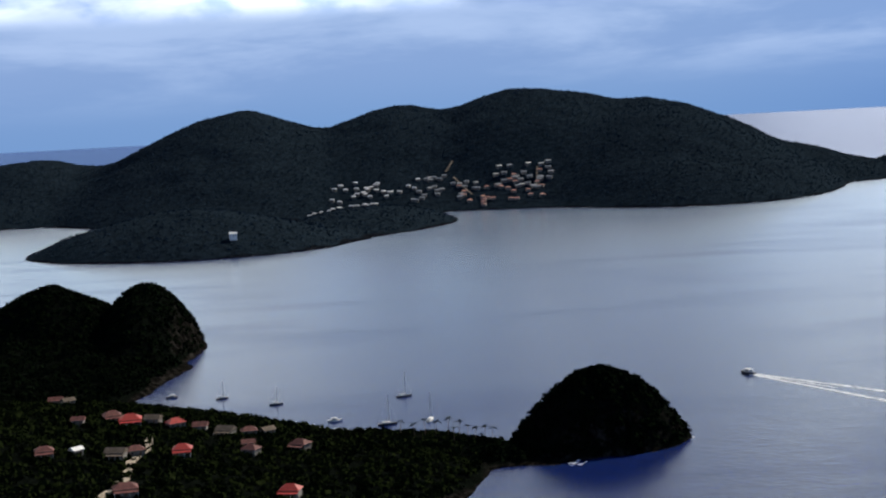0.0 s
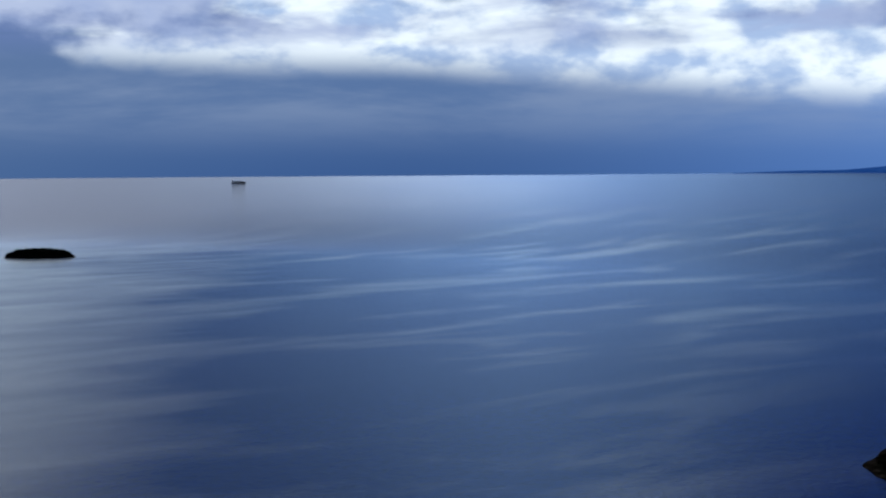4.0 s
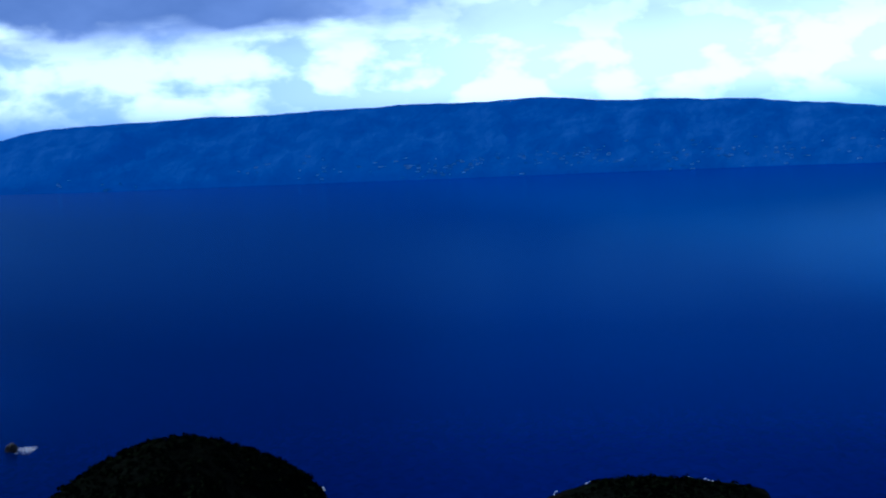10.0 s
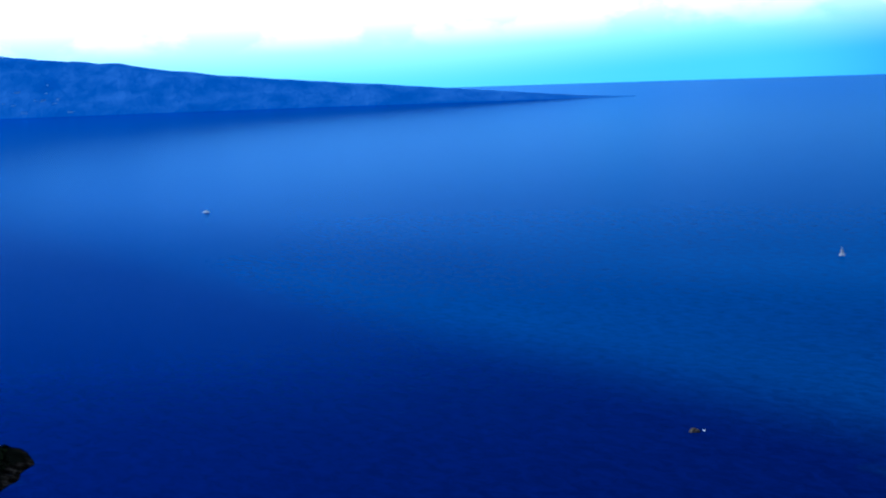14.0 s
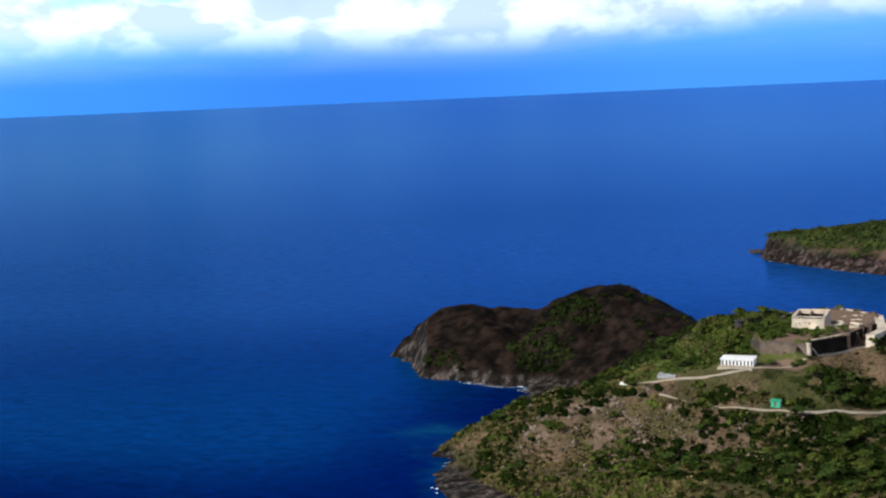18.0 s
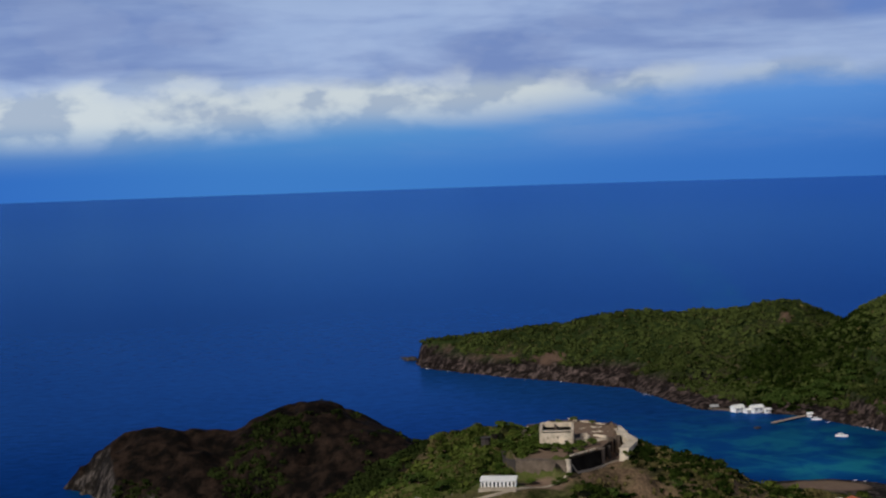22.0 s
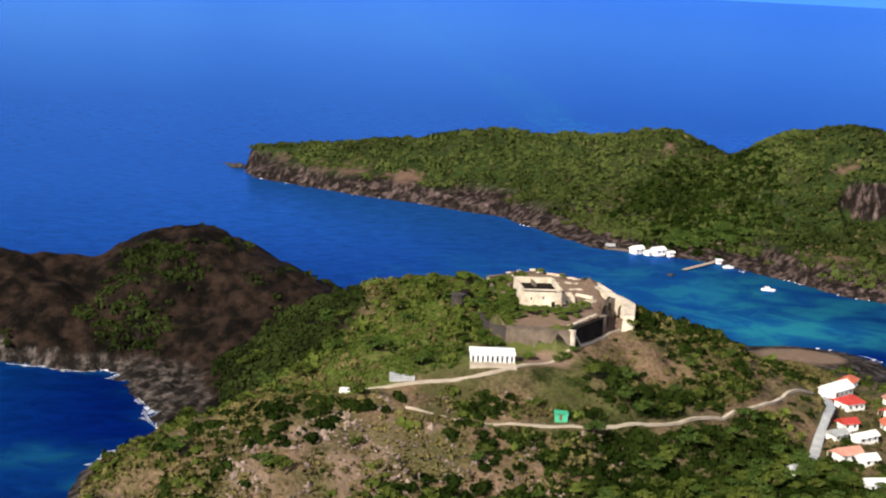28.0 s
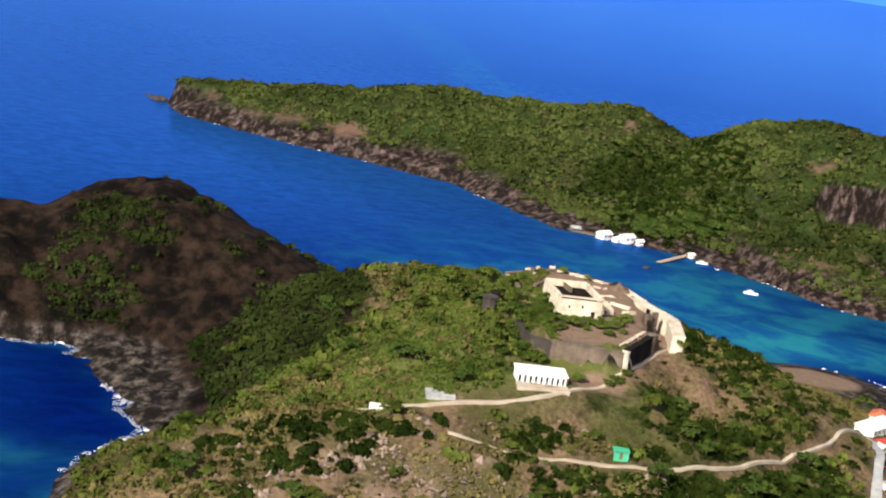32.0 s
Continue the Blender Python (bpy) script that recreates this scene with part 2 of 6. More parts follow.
def land_material(name, green, dry, rock, dryness, shore=6.0, bare=(0.34, 0.255, 0.175), spec=0.05):
    """Scrub, dry grass and bare rock, chosen by slope, height and patches."""
    m, N = material(name)
    geo = N.n("ShaderNodeNewGeometry")
    pos = geo.outputs["Position"]
    nz = N.n("ShaderNodeSeparateXYZ", i={0: geo.outputs["Normal"]}).outputs[2]
    height = N.n("ShaderNodeSeparateXYZ", i={0: pos}).outputs[2]
    wide, mid, fine = N.noise(pos, 0.014, 5, 0.55), N.noise(pos, 0.09, 5, 0.6), N.noise(pos, 0.6, 4, 0.6)
    g = N.mix(N.step(N.m("ADD", N.m("MULTIPLY", fine, 0.5), N.m("MULTIPLY", mid, 0.5)), 0.32, 0.68), tuple(c * 0.3 for c in green), tuple(c * 1.7 for c in green))
    d = N.mix(N.step(N.m("ADD", N.m("MULTIPLY", fine, 0.5), N.m("MULTIPLY", mid, 0.5)), 0.34, 0.66), tuple(c * 0.4 for c in dry), tuple(c * 1.3 for c in dry))
    olive = N.mix(fine, tuple(c * 0.2 for c in (dry[0] * 0.5, dry[0] * 0.48, dry[2] * 0.4)), (dry[0] * 0.66, dry[0] * 0.60, dry[2] * 0.6))
    d = N.mix(N.step(N.noise(pos, 0.045, 5, 0.6), 0.44, 0.60), d, olive)
    dryf = N.step(N.m("ADD", N.m("MULTIPLY", wide, 0.6), N.m("MULTIPLY", mid, 0.4)), 0.60 - dryness, 0.76 - dryness)
    c = N.mix(dryf, g, d)
    lush_at = N.n("ShaderNodeAttribute")
    lush_at.attribute_name = "lush"
    grass = N.mix(N.noise(pos, 0.25, 5, 0.65), (0.02, 0.028, 0.006), (0.125, 0.135, 0.038))
    c = N.mix(N.step(N.m("ADD", lush_at.outputs["Fac"], N.m("MULTIPLY", N.m("SUBTRACT", mid, 0.5), 0.6)), 0.3, 0.7), c, grass)
    # dry scrub and rock, darkened in colour where cloud shade lies
    shade_scrub_at = N.n("ShaderNodeAttribute")
    shade_scrub_at.attribute_name = "shade_scrub"
    shade_scrub = N.mix(N.step(N.noise(pos, 0.10, 8, 0.72), 0.40, 0.66), (0.003, 0.0024, 0.0018), (0.027, 0.0165, 0.0115))
    c = N.mix(N.step(N.m("ADD", shade_scrub_at.outputs["Fac"], N.m("MULTIPLY", N.m("SUBTRACT", mid, 0.5), 0.8)), 0.3, 0.7), c, shade_scrub)
    upright = N.n("ShaderNodeVectorMath", op="MULTIPLY", i={0: pos, 1: (1.0, 1.0, 0.35)}).outputs[0]
    r = N.mix(N.step(N.noise(upright, 0.20, 8, 0.72), 0.44, 0.72), tuple(c_ * 0.2 for c_ in rock), tuple(c_ * 3.4 for c_ in rock))
    steep = N.m("SUBTRACT", 1.0, N.step(N.m("ADD", nz, N.m("MULTIPLY", N.m("SUBTRACT", mid, 0.5), 0.30)), 0.50, 0.64))
    low = N.m("SUBTRACT", 1.0, N.step(N.m("ADD", height, N.m("MULTIPLY", N.m("SUBTRACT", wide, 0.5), 14.0)), shore * 0.5, shore * 1.2))
    bare_at = N.n("ShaderNodeAttribute")
    bare_at.attribute_name = "bare"
    soil = N.mix(N.noise(pos, 0.35, 5, 0.65), tuple(c_ * 0.55 for c_ in bare), tuple(c_ * 1.2 for c_ in bare))
    c = N.mix(N.step(N.m("ADD", bare_at.outputs["Fac"], N.m("MULTIPLY", N.m("SUBTRACT", mid, 0.5), 0.9)), 0.35, 0.7), c, soil)
    rk = N.m("MULTIPLY", N.m("MAXIMUM", steep, low), N.m("SUBTRACT", 1.0, N.step(bare_at.outputs["Fac"], 0.65, 0.85)))
    c = N.mix(rk, c, r)
    finish(N, c, 0.9, N.m("ADD", N.m("MULTIPLY", fine, 0.4), mid), 0.7, 2.5, spec)
    return m


def leaf_material(name, dark, light, scale=0.08):
    m, N = material(name)
    geo = N.n("ShaderNodeNewGeometry")
    isl = geo.outputs["Random Per Island"]
    pos = geo.outputs["Position"]
    a = N.m("ADD", N.m("MULTIPLY", N.noise(pos, scale, 4), 0.6), N.m("MULTIPLY", N.noise(pos, scale * 5.0, 4, 0.6), 0.4))
    f = N.m("ADD", N.m("MULTIPLY", isl, 0.22), N.m("MULTIPLY", N.step(a, 0.33, 0.67), 0.78))
    # sprays catch the light like the crown that they are part of
    up = N.n("ShaderNodeVectorMath", op="ADD", i={0: geo.outputs["Normal"], 1: (0.0, 0.0, 0.9)}).outputs[0]
    up = N.n("ShaderNodeVectorMath", op="NORMALIZE", i={0: up}).outputs[0]
    body = N.n("ShaderNodeBsdfDiffuse", i={"Color": N.mix(f, dark, light), "Normal": up})
    N.n("ShaderNodeOutputMaterial", i={0: body.outputs[0]})
    return m


ROCK = (0.042, 0.034, 0.029)
M_fort_land = land_material("scrub_and_dry_grass", (0.035, 0.045, 0.010), (0.155, 0.102, 0.062), ROCK, 0.24, 6.0, bare=(0.20, 0.135, 0.095))
M_spit_land = land_material("green_scrub", (0.018, 0.028, 0.007), (0.070, 0.052, 0.028), (0.044, 0.031, 0.027), 0.10, 15.0, bare=(0.125, 0.078, 0.055))
# cloud shade and backlight put into the colour: ground far darker than forest
M_shaded_land = land_material("forest_ground_shade", (0.003, 0.004, 0.003), (0.004, 0.0045, 0.003), (0.010, 0.009, 0.008), 0.02, 2.5, spec=0.0)
# far island's ground: blue of the air painted into the base colour
M_hazy_land = land_material("far_forest_ground_haze", (0.010, 0.016, 0.022), (0.018, 0.026, 0.030), (0.008, 0.009, 0.012), 0.02, 3.0, spec=0.0)
M_leaf = leaf_material("leaves_green", (0.004, 0.010, 0.002), (0.092, 0.112, 0.022))
M_leaf_spit = leaf_material("leaves_headland", (0.003, 0.007, 0.002), (0.074, 0.092, 0.024), 0.012)
M_leaf_ridge = leaf_material("leaves_ridge", (0.008, 0.022, 0.003), (0.105, 0.138, 0.027), 0.03)
# hamlet leaves: same painted shade, a little less deep
M_leaf_hamlet = leaf_material("leaves_hamlet_shade", (0.002, 0.004, 0.0015), (0.016, 0.022, 0.007), 0.05)
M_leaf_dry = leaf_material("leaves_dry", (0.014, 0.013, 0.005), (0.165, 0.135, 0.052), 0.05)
# leaves for the shaded hills and palms, shade painted almost black
M_leaf_shaded = leaf_material("leaves_shade", (0.002, 0.004, 0.002), (0.005, 0.008, 0.004))
# far island's leaves, blue with the same painted haze
M_leaf_hazy = leaf_material("leaves_far_haze", (0.007, 0.014, 0.026), (0.020, 0.034, 0.052), 0.006)


def sea_material():
    m, N = material("sea_water")
    geo = N.n("ShaderNodeNewGeometry")
    pos = geo.outputs["Position"]
    sh = N.n("ShaderNodeAttribute")
    sh.attribute_name = "shallow"
    shallow = sh.outputs["Fac"]
    patch = N.noise(pos, 0.004, 4, 0.5, 0.4)
    ruffle = N.noise(pos, 0.05, 5, 0.6)
    chop = N.noise(pos, 0.22, 4, 0.6)
    px, py, _pz = N.n("ShaderNodeSeparateXYZ", i={0: pos}).outputs
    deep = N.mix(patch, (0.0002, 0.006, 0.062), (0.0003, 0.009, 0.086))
    # southern water: brightness of grazing reflection put into the body colour
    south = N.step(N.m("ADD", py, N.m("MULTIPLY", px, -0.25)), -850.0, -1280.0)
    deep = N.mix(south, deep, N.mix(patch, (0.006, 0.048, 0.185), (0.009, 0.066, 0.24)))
    # body colour brightened again to the east
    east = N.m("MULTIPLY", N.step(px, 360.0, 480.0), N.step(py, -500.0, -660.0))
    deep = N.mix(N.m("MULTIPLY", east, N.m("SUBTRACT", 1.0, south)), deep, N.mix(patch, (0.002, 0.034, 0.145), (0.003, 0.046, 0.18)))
    # light and dark of the waves scaled into the body colour
    swell = N.noise(N.n("ShaderNodeVectorMath", op="MULTIPLY", i={0: pos, 1: (1.0, 1.6, 0.0)}).outputs[0], 0.08, 6, 0.7, 0.6)
    deep = N.n("ShaderNodeVectorMath", op="SCALE", i={0: deep, "Scale": N.m("ADD", 0.74, N.m("MULTIPLY", N.step(swell, 0.30, 0.70), 0.5))}).outputs[0]
    reef = N.noise(pos, 0.03, 4, 0.6, 0.5)
    bank = N.mix(N.step(reef, 0.40, 0.62), (0.006, 0.085, 0.20), (0.014, 0.17, 0.21))
    c = N.mix(N.step(N.m("ADD", shallow, N.m("MULTIPLY", N.m("SUBTRACT", reef, 0.5), 0.4)), 0.15, 0.95), deep, bank)
    b = N.m("ADD", N.m("MULTIPLY", ruffle, 1.4), chop)
    # glitter and its streaks are painted by bearing; the zone also roughens bumps
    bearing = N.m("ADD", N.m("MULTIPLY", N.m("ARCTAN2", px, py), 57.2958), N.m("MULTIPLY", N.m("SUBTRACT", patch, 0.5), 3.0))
    glitter_zone = N.m("MULTIPLY", N.step(bearing, 80.0, 50.0), N.step(py, -60.0, 260.0))
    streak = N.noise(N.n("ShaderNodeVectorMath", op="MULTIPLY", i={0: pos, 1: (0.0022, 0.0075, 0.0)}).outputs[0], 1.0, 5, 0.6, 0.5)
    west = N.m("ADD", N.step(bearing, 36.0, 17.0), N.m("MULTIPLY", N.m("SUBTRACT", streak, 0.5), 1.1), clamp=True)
    up = N.n("ShaderNodeVectorMath", op="NORMALIZE", i={0: N.n("ShaderNodeVectorMath", op="ADD", i={0: (0.0, 0.0, 1.0), 1: geo.outputs["Normal"]}).outputs[0]}).outputs[0]
    bump = N.n("ShaderNodeBump", i={"Normal": up, "Height": b, "Strength": N.m("MULTIPLY", N.m("ADD", 0.16, N.m("MULTIPLY", glitter_zone, 0.14)), N.step(N.n("ShaderNodeVectorMath", op="LENGTH", i={0: pos}).outputs["Value"], 1700.0, 500.0)), "Distance": 1.0}).outputs[0]
    rough = N.m("ADD", 0.21, N.m("MULTIPLY", chop, 0.03))
    body = N.n("ShaderNodeBsdfDiffuse", i={"Color": c, "Normal": bump})
    fr = N.n("ShaderNodeFresnel", i={"IOR": 1.33, "Normal": bump}).outputs[0]
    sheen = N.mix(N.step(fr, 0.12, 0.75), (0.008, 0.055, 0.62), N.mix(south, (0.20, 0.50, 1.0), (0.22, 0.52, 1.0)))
    # far water's gloss tint is set by distance, to blend at the horizon
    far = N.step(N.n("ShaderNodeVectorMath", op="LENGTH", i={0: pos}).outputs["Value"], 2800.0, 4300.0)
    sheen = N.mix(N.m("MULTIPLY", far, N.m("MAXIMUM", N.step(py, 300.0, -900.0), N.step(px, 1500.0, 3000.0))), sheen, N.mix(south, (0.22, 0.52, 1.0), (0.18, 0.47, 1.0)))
    # painted glint and horizon glare: brighter gloss tint towards chosen bearings
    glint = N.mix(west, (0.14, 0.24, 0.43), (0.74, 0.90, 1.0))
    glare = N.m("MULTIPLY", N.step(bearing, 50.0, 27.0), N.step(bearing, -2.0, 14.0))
    sheen = N.mix(glitter_zone, sheen, N.mix(far, glint, N.mix(glare, (0.15, 0.25, 0.46), (0.54, 0.66, 0.86))))
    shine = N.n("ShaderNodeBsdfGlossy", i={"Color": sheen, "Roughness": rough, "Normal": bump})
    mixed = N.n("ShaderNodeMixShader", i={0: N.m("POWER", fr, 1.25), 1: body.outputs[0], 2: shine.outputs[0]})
    N.n("ShaderNodeOutputMaterial", i={0: mixed.outputs[0]})
    return m


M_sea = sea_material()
M_foam = plain("sea_foam", (0.85, 0.88, 0.9), 0.6, 0.15, 0.3)
M_white = plain("white_paint", (0.82, 0.80, 0.76), 0.6, 0.12)
M_red = plain("red_roof", (0.42, 0.045, 0.035), 0.6, 0.3)
M_orange = plain("orange_roof", (0.52, 0.13, 0.06), 0.6, 0.3)
M_dull_roof = plain("dull_roof", (0.16, 0.055, 0.045), 0.8, 0.4)
M_dull_wall = plain("dull_wall", (0.20, 0.18, 0.16), 0.8, 0.3)
M_pink = plain("faded_roof", (0.55, 0.25, 0.18), 0.7, 0.25)
M_grey = plain("grey_sheet_roof", (0.35, 0.35, 0.34), 0.5, 0.3)
M_stone = plain("weathered_stone", (0.135, 0.10, 0.072), 0.9, 0.45, 0.7)
M_stone_dark = plain("dark_stone", (0.045, 0.036, 0.03), 0.9, 0.45, 0.7)
# shade painted as near-black stone, for gate walls and the keep's inside
M_shade_stone = plain("shade_black_stone", (0.02, 0.017, 0.014), 0.95, 0.4, 0.7, spec=0.0)
M_lime = plain("limewashed_stone", (0.60, 0.50, 0.38), 0.85, 0.4, 0.7)
M_dirt = plain("pale_track", (0.40, 0.33, 0.25), 0.95, 0.25, 0.5)
# real window panes, and dark fill painted for the shade in open holes
M_glass_and_shade = plain("dark_window_and_shade", (0.02, 0.025, 0.03), 0.15, 0.1)
M_wood = plain("brown_timber", (0.14, 0.085, 0.05), 0.8, 0.3)
M_green = plain("green_paint", (0.05, 0.36, 0.20), 0.5, 0.15)
M_hull = plain("dark_hull", (0.03, 0.035, 0.045), 0.4, 0.2)
M_alu = plain("mast_metal", (0.5, 0.5, 0.52), 0.4, 0.1, 1.0, 0.6)

# ---- helpers for meshes ----


def mesh_ob(name, verts, faces, mat, parent=None, smooth=False, label=""):
    me = bpy.data.meshes.new(name)
    me.from_pydata([tuple(v) for v in verts], [], [tuple(f) for f in faces])
    me.materials.append(mat)
    if smooth:
        me.shade_smooth()
    ob = new(name, me)
    if parent is not None:
        ob.parent = parent
    if label:
        ob["label"] = label
    return ob


def part(name, bm, mat, parent, label=""):
    """Links a bmesh as one mesh object under a thing or a part."""
    me = bpy.data.meshes.new(name)
    bm.to_mesh(me)
    bm.free()
    me.materials.append(mat)
    ob = new(name, me)
    ob.parent = parent
    if label:
        ob["label"] = label
    return ob


def thing(name, m, label, category, group="", kind=""):
    ob = new(name)
    ob.matrix_basis = m
    return tagged(ob, label, category, group, kind)


def box(bm, x0, y0, z0, x1, y1, z1, m=None):
    """A block from corner to corner in a bmesh."""
    vs = [bm.verts.new((x, y, z)) for z in (z0, z1) for x, y in ((x0, y0), (x1, y0), (x1, y1), (x0, y1))]
    for f in ((3, 2, 1, 0), (4, 5, 6, 7), (0, 1, 5, 4), (1, 2, 6, 5), (2, 3, 7, 6), (3, 0, 4, 7)):
        bm.faces.new([vs[i] for i in f])
    if m is not None:
        bmesh.ops.transform(bm, matrix=m, verts=vs)
    return vs


def fbm(x, y, scale, octaves=5, seed=0):
    """Value noise, summed, for arrays of places: about -1 to 1."""
    total, amp, norm = np.zeros_like(x), 1.0, 0.0
    for o in range(octaves):
        u, v = x / scale + 17.3 * o + seed * 5.1, y / scale - 9.7 * o + seed * 3.3
        i, j = np.floor(u), np.floor(v)
        a, b = u - i, v - j
        a, b = a * a * (3 - 2 * a), b * b * (3 - 2 * b)

        def h(p, q):
            s = np.sin(p * 127.1 + q * 311.7 + seed * 74.7) * 43758.5453
            return (s - np.floor(s)) * 2 - 1
        total += amp * ((h(i, j) * (1 - a) + h(i + 1, j) * a) * (1 - b) + (h(i, j + 1) * (1 - a) + h(i + 1, j + 1) * a) * b)
        norm += amp
        amp *= 0.5
        scale /= 2.0
    return total / norm


def hills(x, y, rows, soft=4.0):
    """The height of land made of rounded hills: centre, height, the two half widths at the shore, turn, fullness."""
    hs = []
    for cx, cy, h, rx, ry, turn, full in rows:
        a = radians(turn)
        u = ((x - cx) * math.cos(a) + (y - cy) * math.sin(a)) / rx
        v = (-(x - cx) * math.sin(a) + (y - cy) * math.cos(a)) / ry
        r = np.sqrt(u * u + v * v) + 1e-9
        hs.append(np.where(r < 1, h * (1 - r ** full), -(r - 1) * min(rx, ry) * 0.35))
    hs = np.array(hs)
    top = hs.max(0)
    return top + soft * np.log(np.exp((hs - top) / soft).sum(0)) - soft * 0.3

# ---- land ----
def ridges(x, y, rows, soft=3.0):
    """Land made of crest lines: knots (x, y, height), how round the crest is, the fall to the left and to the right of the line."""
    x, y = np.asarray(x, float), np.asarray(y, float)
    hs = []
    for pts, w, left, right in rows:
        best = np.full(x.shape, -1e3)
        for (ax, ay, az), (bx, by, bz) in zip(pts, pts[1:]):
            dx, dy = bx - ax, by - ay
            s = np.clip(((x - ax) * dx + (y - ay) * dy) / (dx * dx + dy * dy), 0, 1)
            ox, oy = x - ax - s * dx, y - ay - s * dy
            d = np.hypot(ox, oy)
            side = np.clip(0.5 + (dx * oy - dy * ox) / (math.hypot(dx, dy) * 16.0), 0, 1)
            fall = right + (left - right) * side
            best = np.maximum(best, az + (bz - az) * s - fall * (np.sqrt(d * d + w * w) - w))
        hs.append(best)
    hs = np.array(hs)
    top = hs.max(0)
    return top + soft * np.log(np.exp((hs - top) / soft).sum(0)) - soft * 0.3


FAR_ISLE = [(-435, 3470, 238, 520, 800, 0, 1.4), (-60, 3560, 232, 480, 800, 0, 1.6), (270, 3500, 264, 620, 760, 0, 1.6), (530, 3450, 216, 440, 960, 0, 1.7),
            (880, 3350, 84, 300, 330, -20, 1.5), (-940, 3450, 140, 620, 600, 0, 1.4), (-375, 2170, 66, 270, 270, 0, 1.8), (-110, 2480, 32, 165, 310, 0, 2.4),
            (170, 2960, 40, 330, 235, 10, 2.0), (1120, 3520, 20, 130, 260, -25, 2.0), (1345, 3730, 47, 190, 95, -14, 2.2)]
ISLET = [(1294, 2745, 18, 74, 34, -40, 5.0)]
TWIN = [(-318, 1050, 64, 100, 115, 0, 1.35), (-240, 1050, 57, 46, 110, 0, 2.0), (-340, 950, 26, 150, 110, 20, 1.8), (-308, 872, 15, 106, 130, 0, 2.4)]
HAMLET = [(-330, 520, 46, 335, 322, -40, 1.7), (-10, 640, 7, 85, 24, -38, 2.5), (91, 638, 40, 51, 42, 15, 1.9), (-60, 560, 14, 80, 90, -40, 2.0)]
NORTH_CAPE = [(905, 363, 63.5, 90, 94, 25, 2.0), (830, 330, 24, 110, 110, 0, 2.0), (855, 127, 40.5, 100, 90, 0, 1.7), (800, -148, 9.5, 70, 62, 0, 2.2),
              (740, 110, 10, 110, 260, 0, 2.5)]
FORT_RIDGES = [
    ([(130, -726, 34), (150, -728, 43.5), (194, -735, 47), (226, -744, 52), (236, -764, 50.5), (245, -781, 46.5), (260, -803, 36.5), (276, -824, 29.5), (300, -848, 36.5), (320, -871, 43), (337, -889, 48)], 24, 0.62, 0.66),
    ([(337, -889, 48), (356, -887, 43), (378, -885, 35), (401, -883, 34), (430, -880, 37)], 20, 0.62, 0.85),
    ([(430, -880, 37), (446, -880, 34), (462, -881, 27), (476, -884, 17), (488, -891, 3)], 6, 1.15, 1.2),
    ([(340, -880, 45), (354, -845, 36.5), (356, -820, 14)], 12, 0.9, 0.8),
    ([(425, -874, 35), (396, -838, 28), (388, -812, 10)], 14, 0.9, 0.9),
    ([(226, -744, 48), (243, -702, 46.5), (250, -679, 41), (266, -660, 35), (290, -652, 33), (304, -647, 31.5)], 26, 1.0, 0.64),
    ([(300, -648, 31), (325, -632, 17.5), (343, -615, 9), (356, -602, 2)], 8, 1.0, 1.15),
    ([(250, -679, 40), (224, -664, 38.5), (191, -666, 36.5), (164, -670, 30), (144, -680, 26), (114, -703, 17.5), (90, -722, 11), (72, -760, 7)], 10, 0.5, 0.82),
    ([(262, -642, 29.5), (236, -639, 27.5), (205, -641, 25.5)], 5, 0.3, 0.85),
    ([(150, -728, 42), (127, -735, 30), (106, -746, 19), (85, -757, 10)], 14, 0.8, 0.9),
    ([(352, -822, 9), (348, -790, 6), (345, -768, 4.5), (342, -748, 3), (340, -730, 3.5)], 6, 0.30, 0.4),
]
FORT_FOOT = [(215, -612, 11, 145, 105, 0, 2.2), (88, -700, 10.5, 90, 150, 0, 3.0), (52, -826, 4.0, 46, 30, 0, 3.0)]
SPIT_RIDGES = [
    ([(323, -1462, 2), (314, -1454, 6)], 4, 1.0, 1.0),
    ([(262, -1433, 23), (243, -1417, 28), (190, -1391, 39.5), (108, -1352, 51.5), (37, -1317, 55), (-19, -1290, 62.5), (-40, -1280, 56), (-62, -1262, 47.5)], 26, 0.8, 0.78),
    ([(278, -1402, 14), (240, -1360, 15), (205, -1325, 14), (166, -1296, 13), (128, -1254, 12), (104, -1238, 11), (82, -1180, 9), (60, -1130, 5)], 4, 0.35, 0.8),
    ([(-62, -1262, 47.5), (-82, -1223, 60.5), (-100, -1196, 76), (-114, -1176, 79)], 30, 0.7, 0.72),
    ([(-116, -1172, 80), (-145, -1128, 82), (-230, -1070, 76)], 26, 0.7, 1.25),
    ([(37, -1317, 54), (62, -1262, 36), (78, -1220, 20)], 18, 0.75, 0.75),
    ([(-19, -1290, 62), (-4, -1240, 42), (14, -1180, 20)], 22, 0.7, 0.7),
    ([(-58, -1066, 25), (-48, -1045, 20), (-52, -1008, 15), (-78, -984, 17), (-160, -1005, 28)], 8, 0.85, 0.9),
    ([(-40, -1084, 7), (-4, -1130, 9), (36, -1160, 10)], 20, 0.2, 0.2),
    ([(66, -1124, 2.5), (46, -1104, 3.2), (14, -1082, 3.0), (-18, -1044, 2.6)], 5, 0.08, 0.55),
]
FORT_X, FORT_Y = 194.0, -732.6
FORT_AT = pose(FORT_X, FORT_Y, 47, 0, 0, 166)   # local x runs along the front, y into the fort
FORT_WALL = [(-36, 10), (-31, -10), (-21, -42), (-14, -48), (9.5, -48), (20.5, -24), (30.5, -20), (31.5, 2), (25, 16), (17, 40), (-8, 54), (-28, 35)]
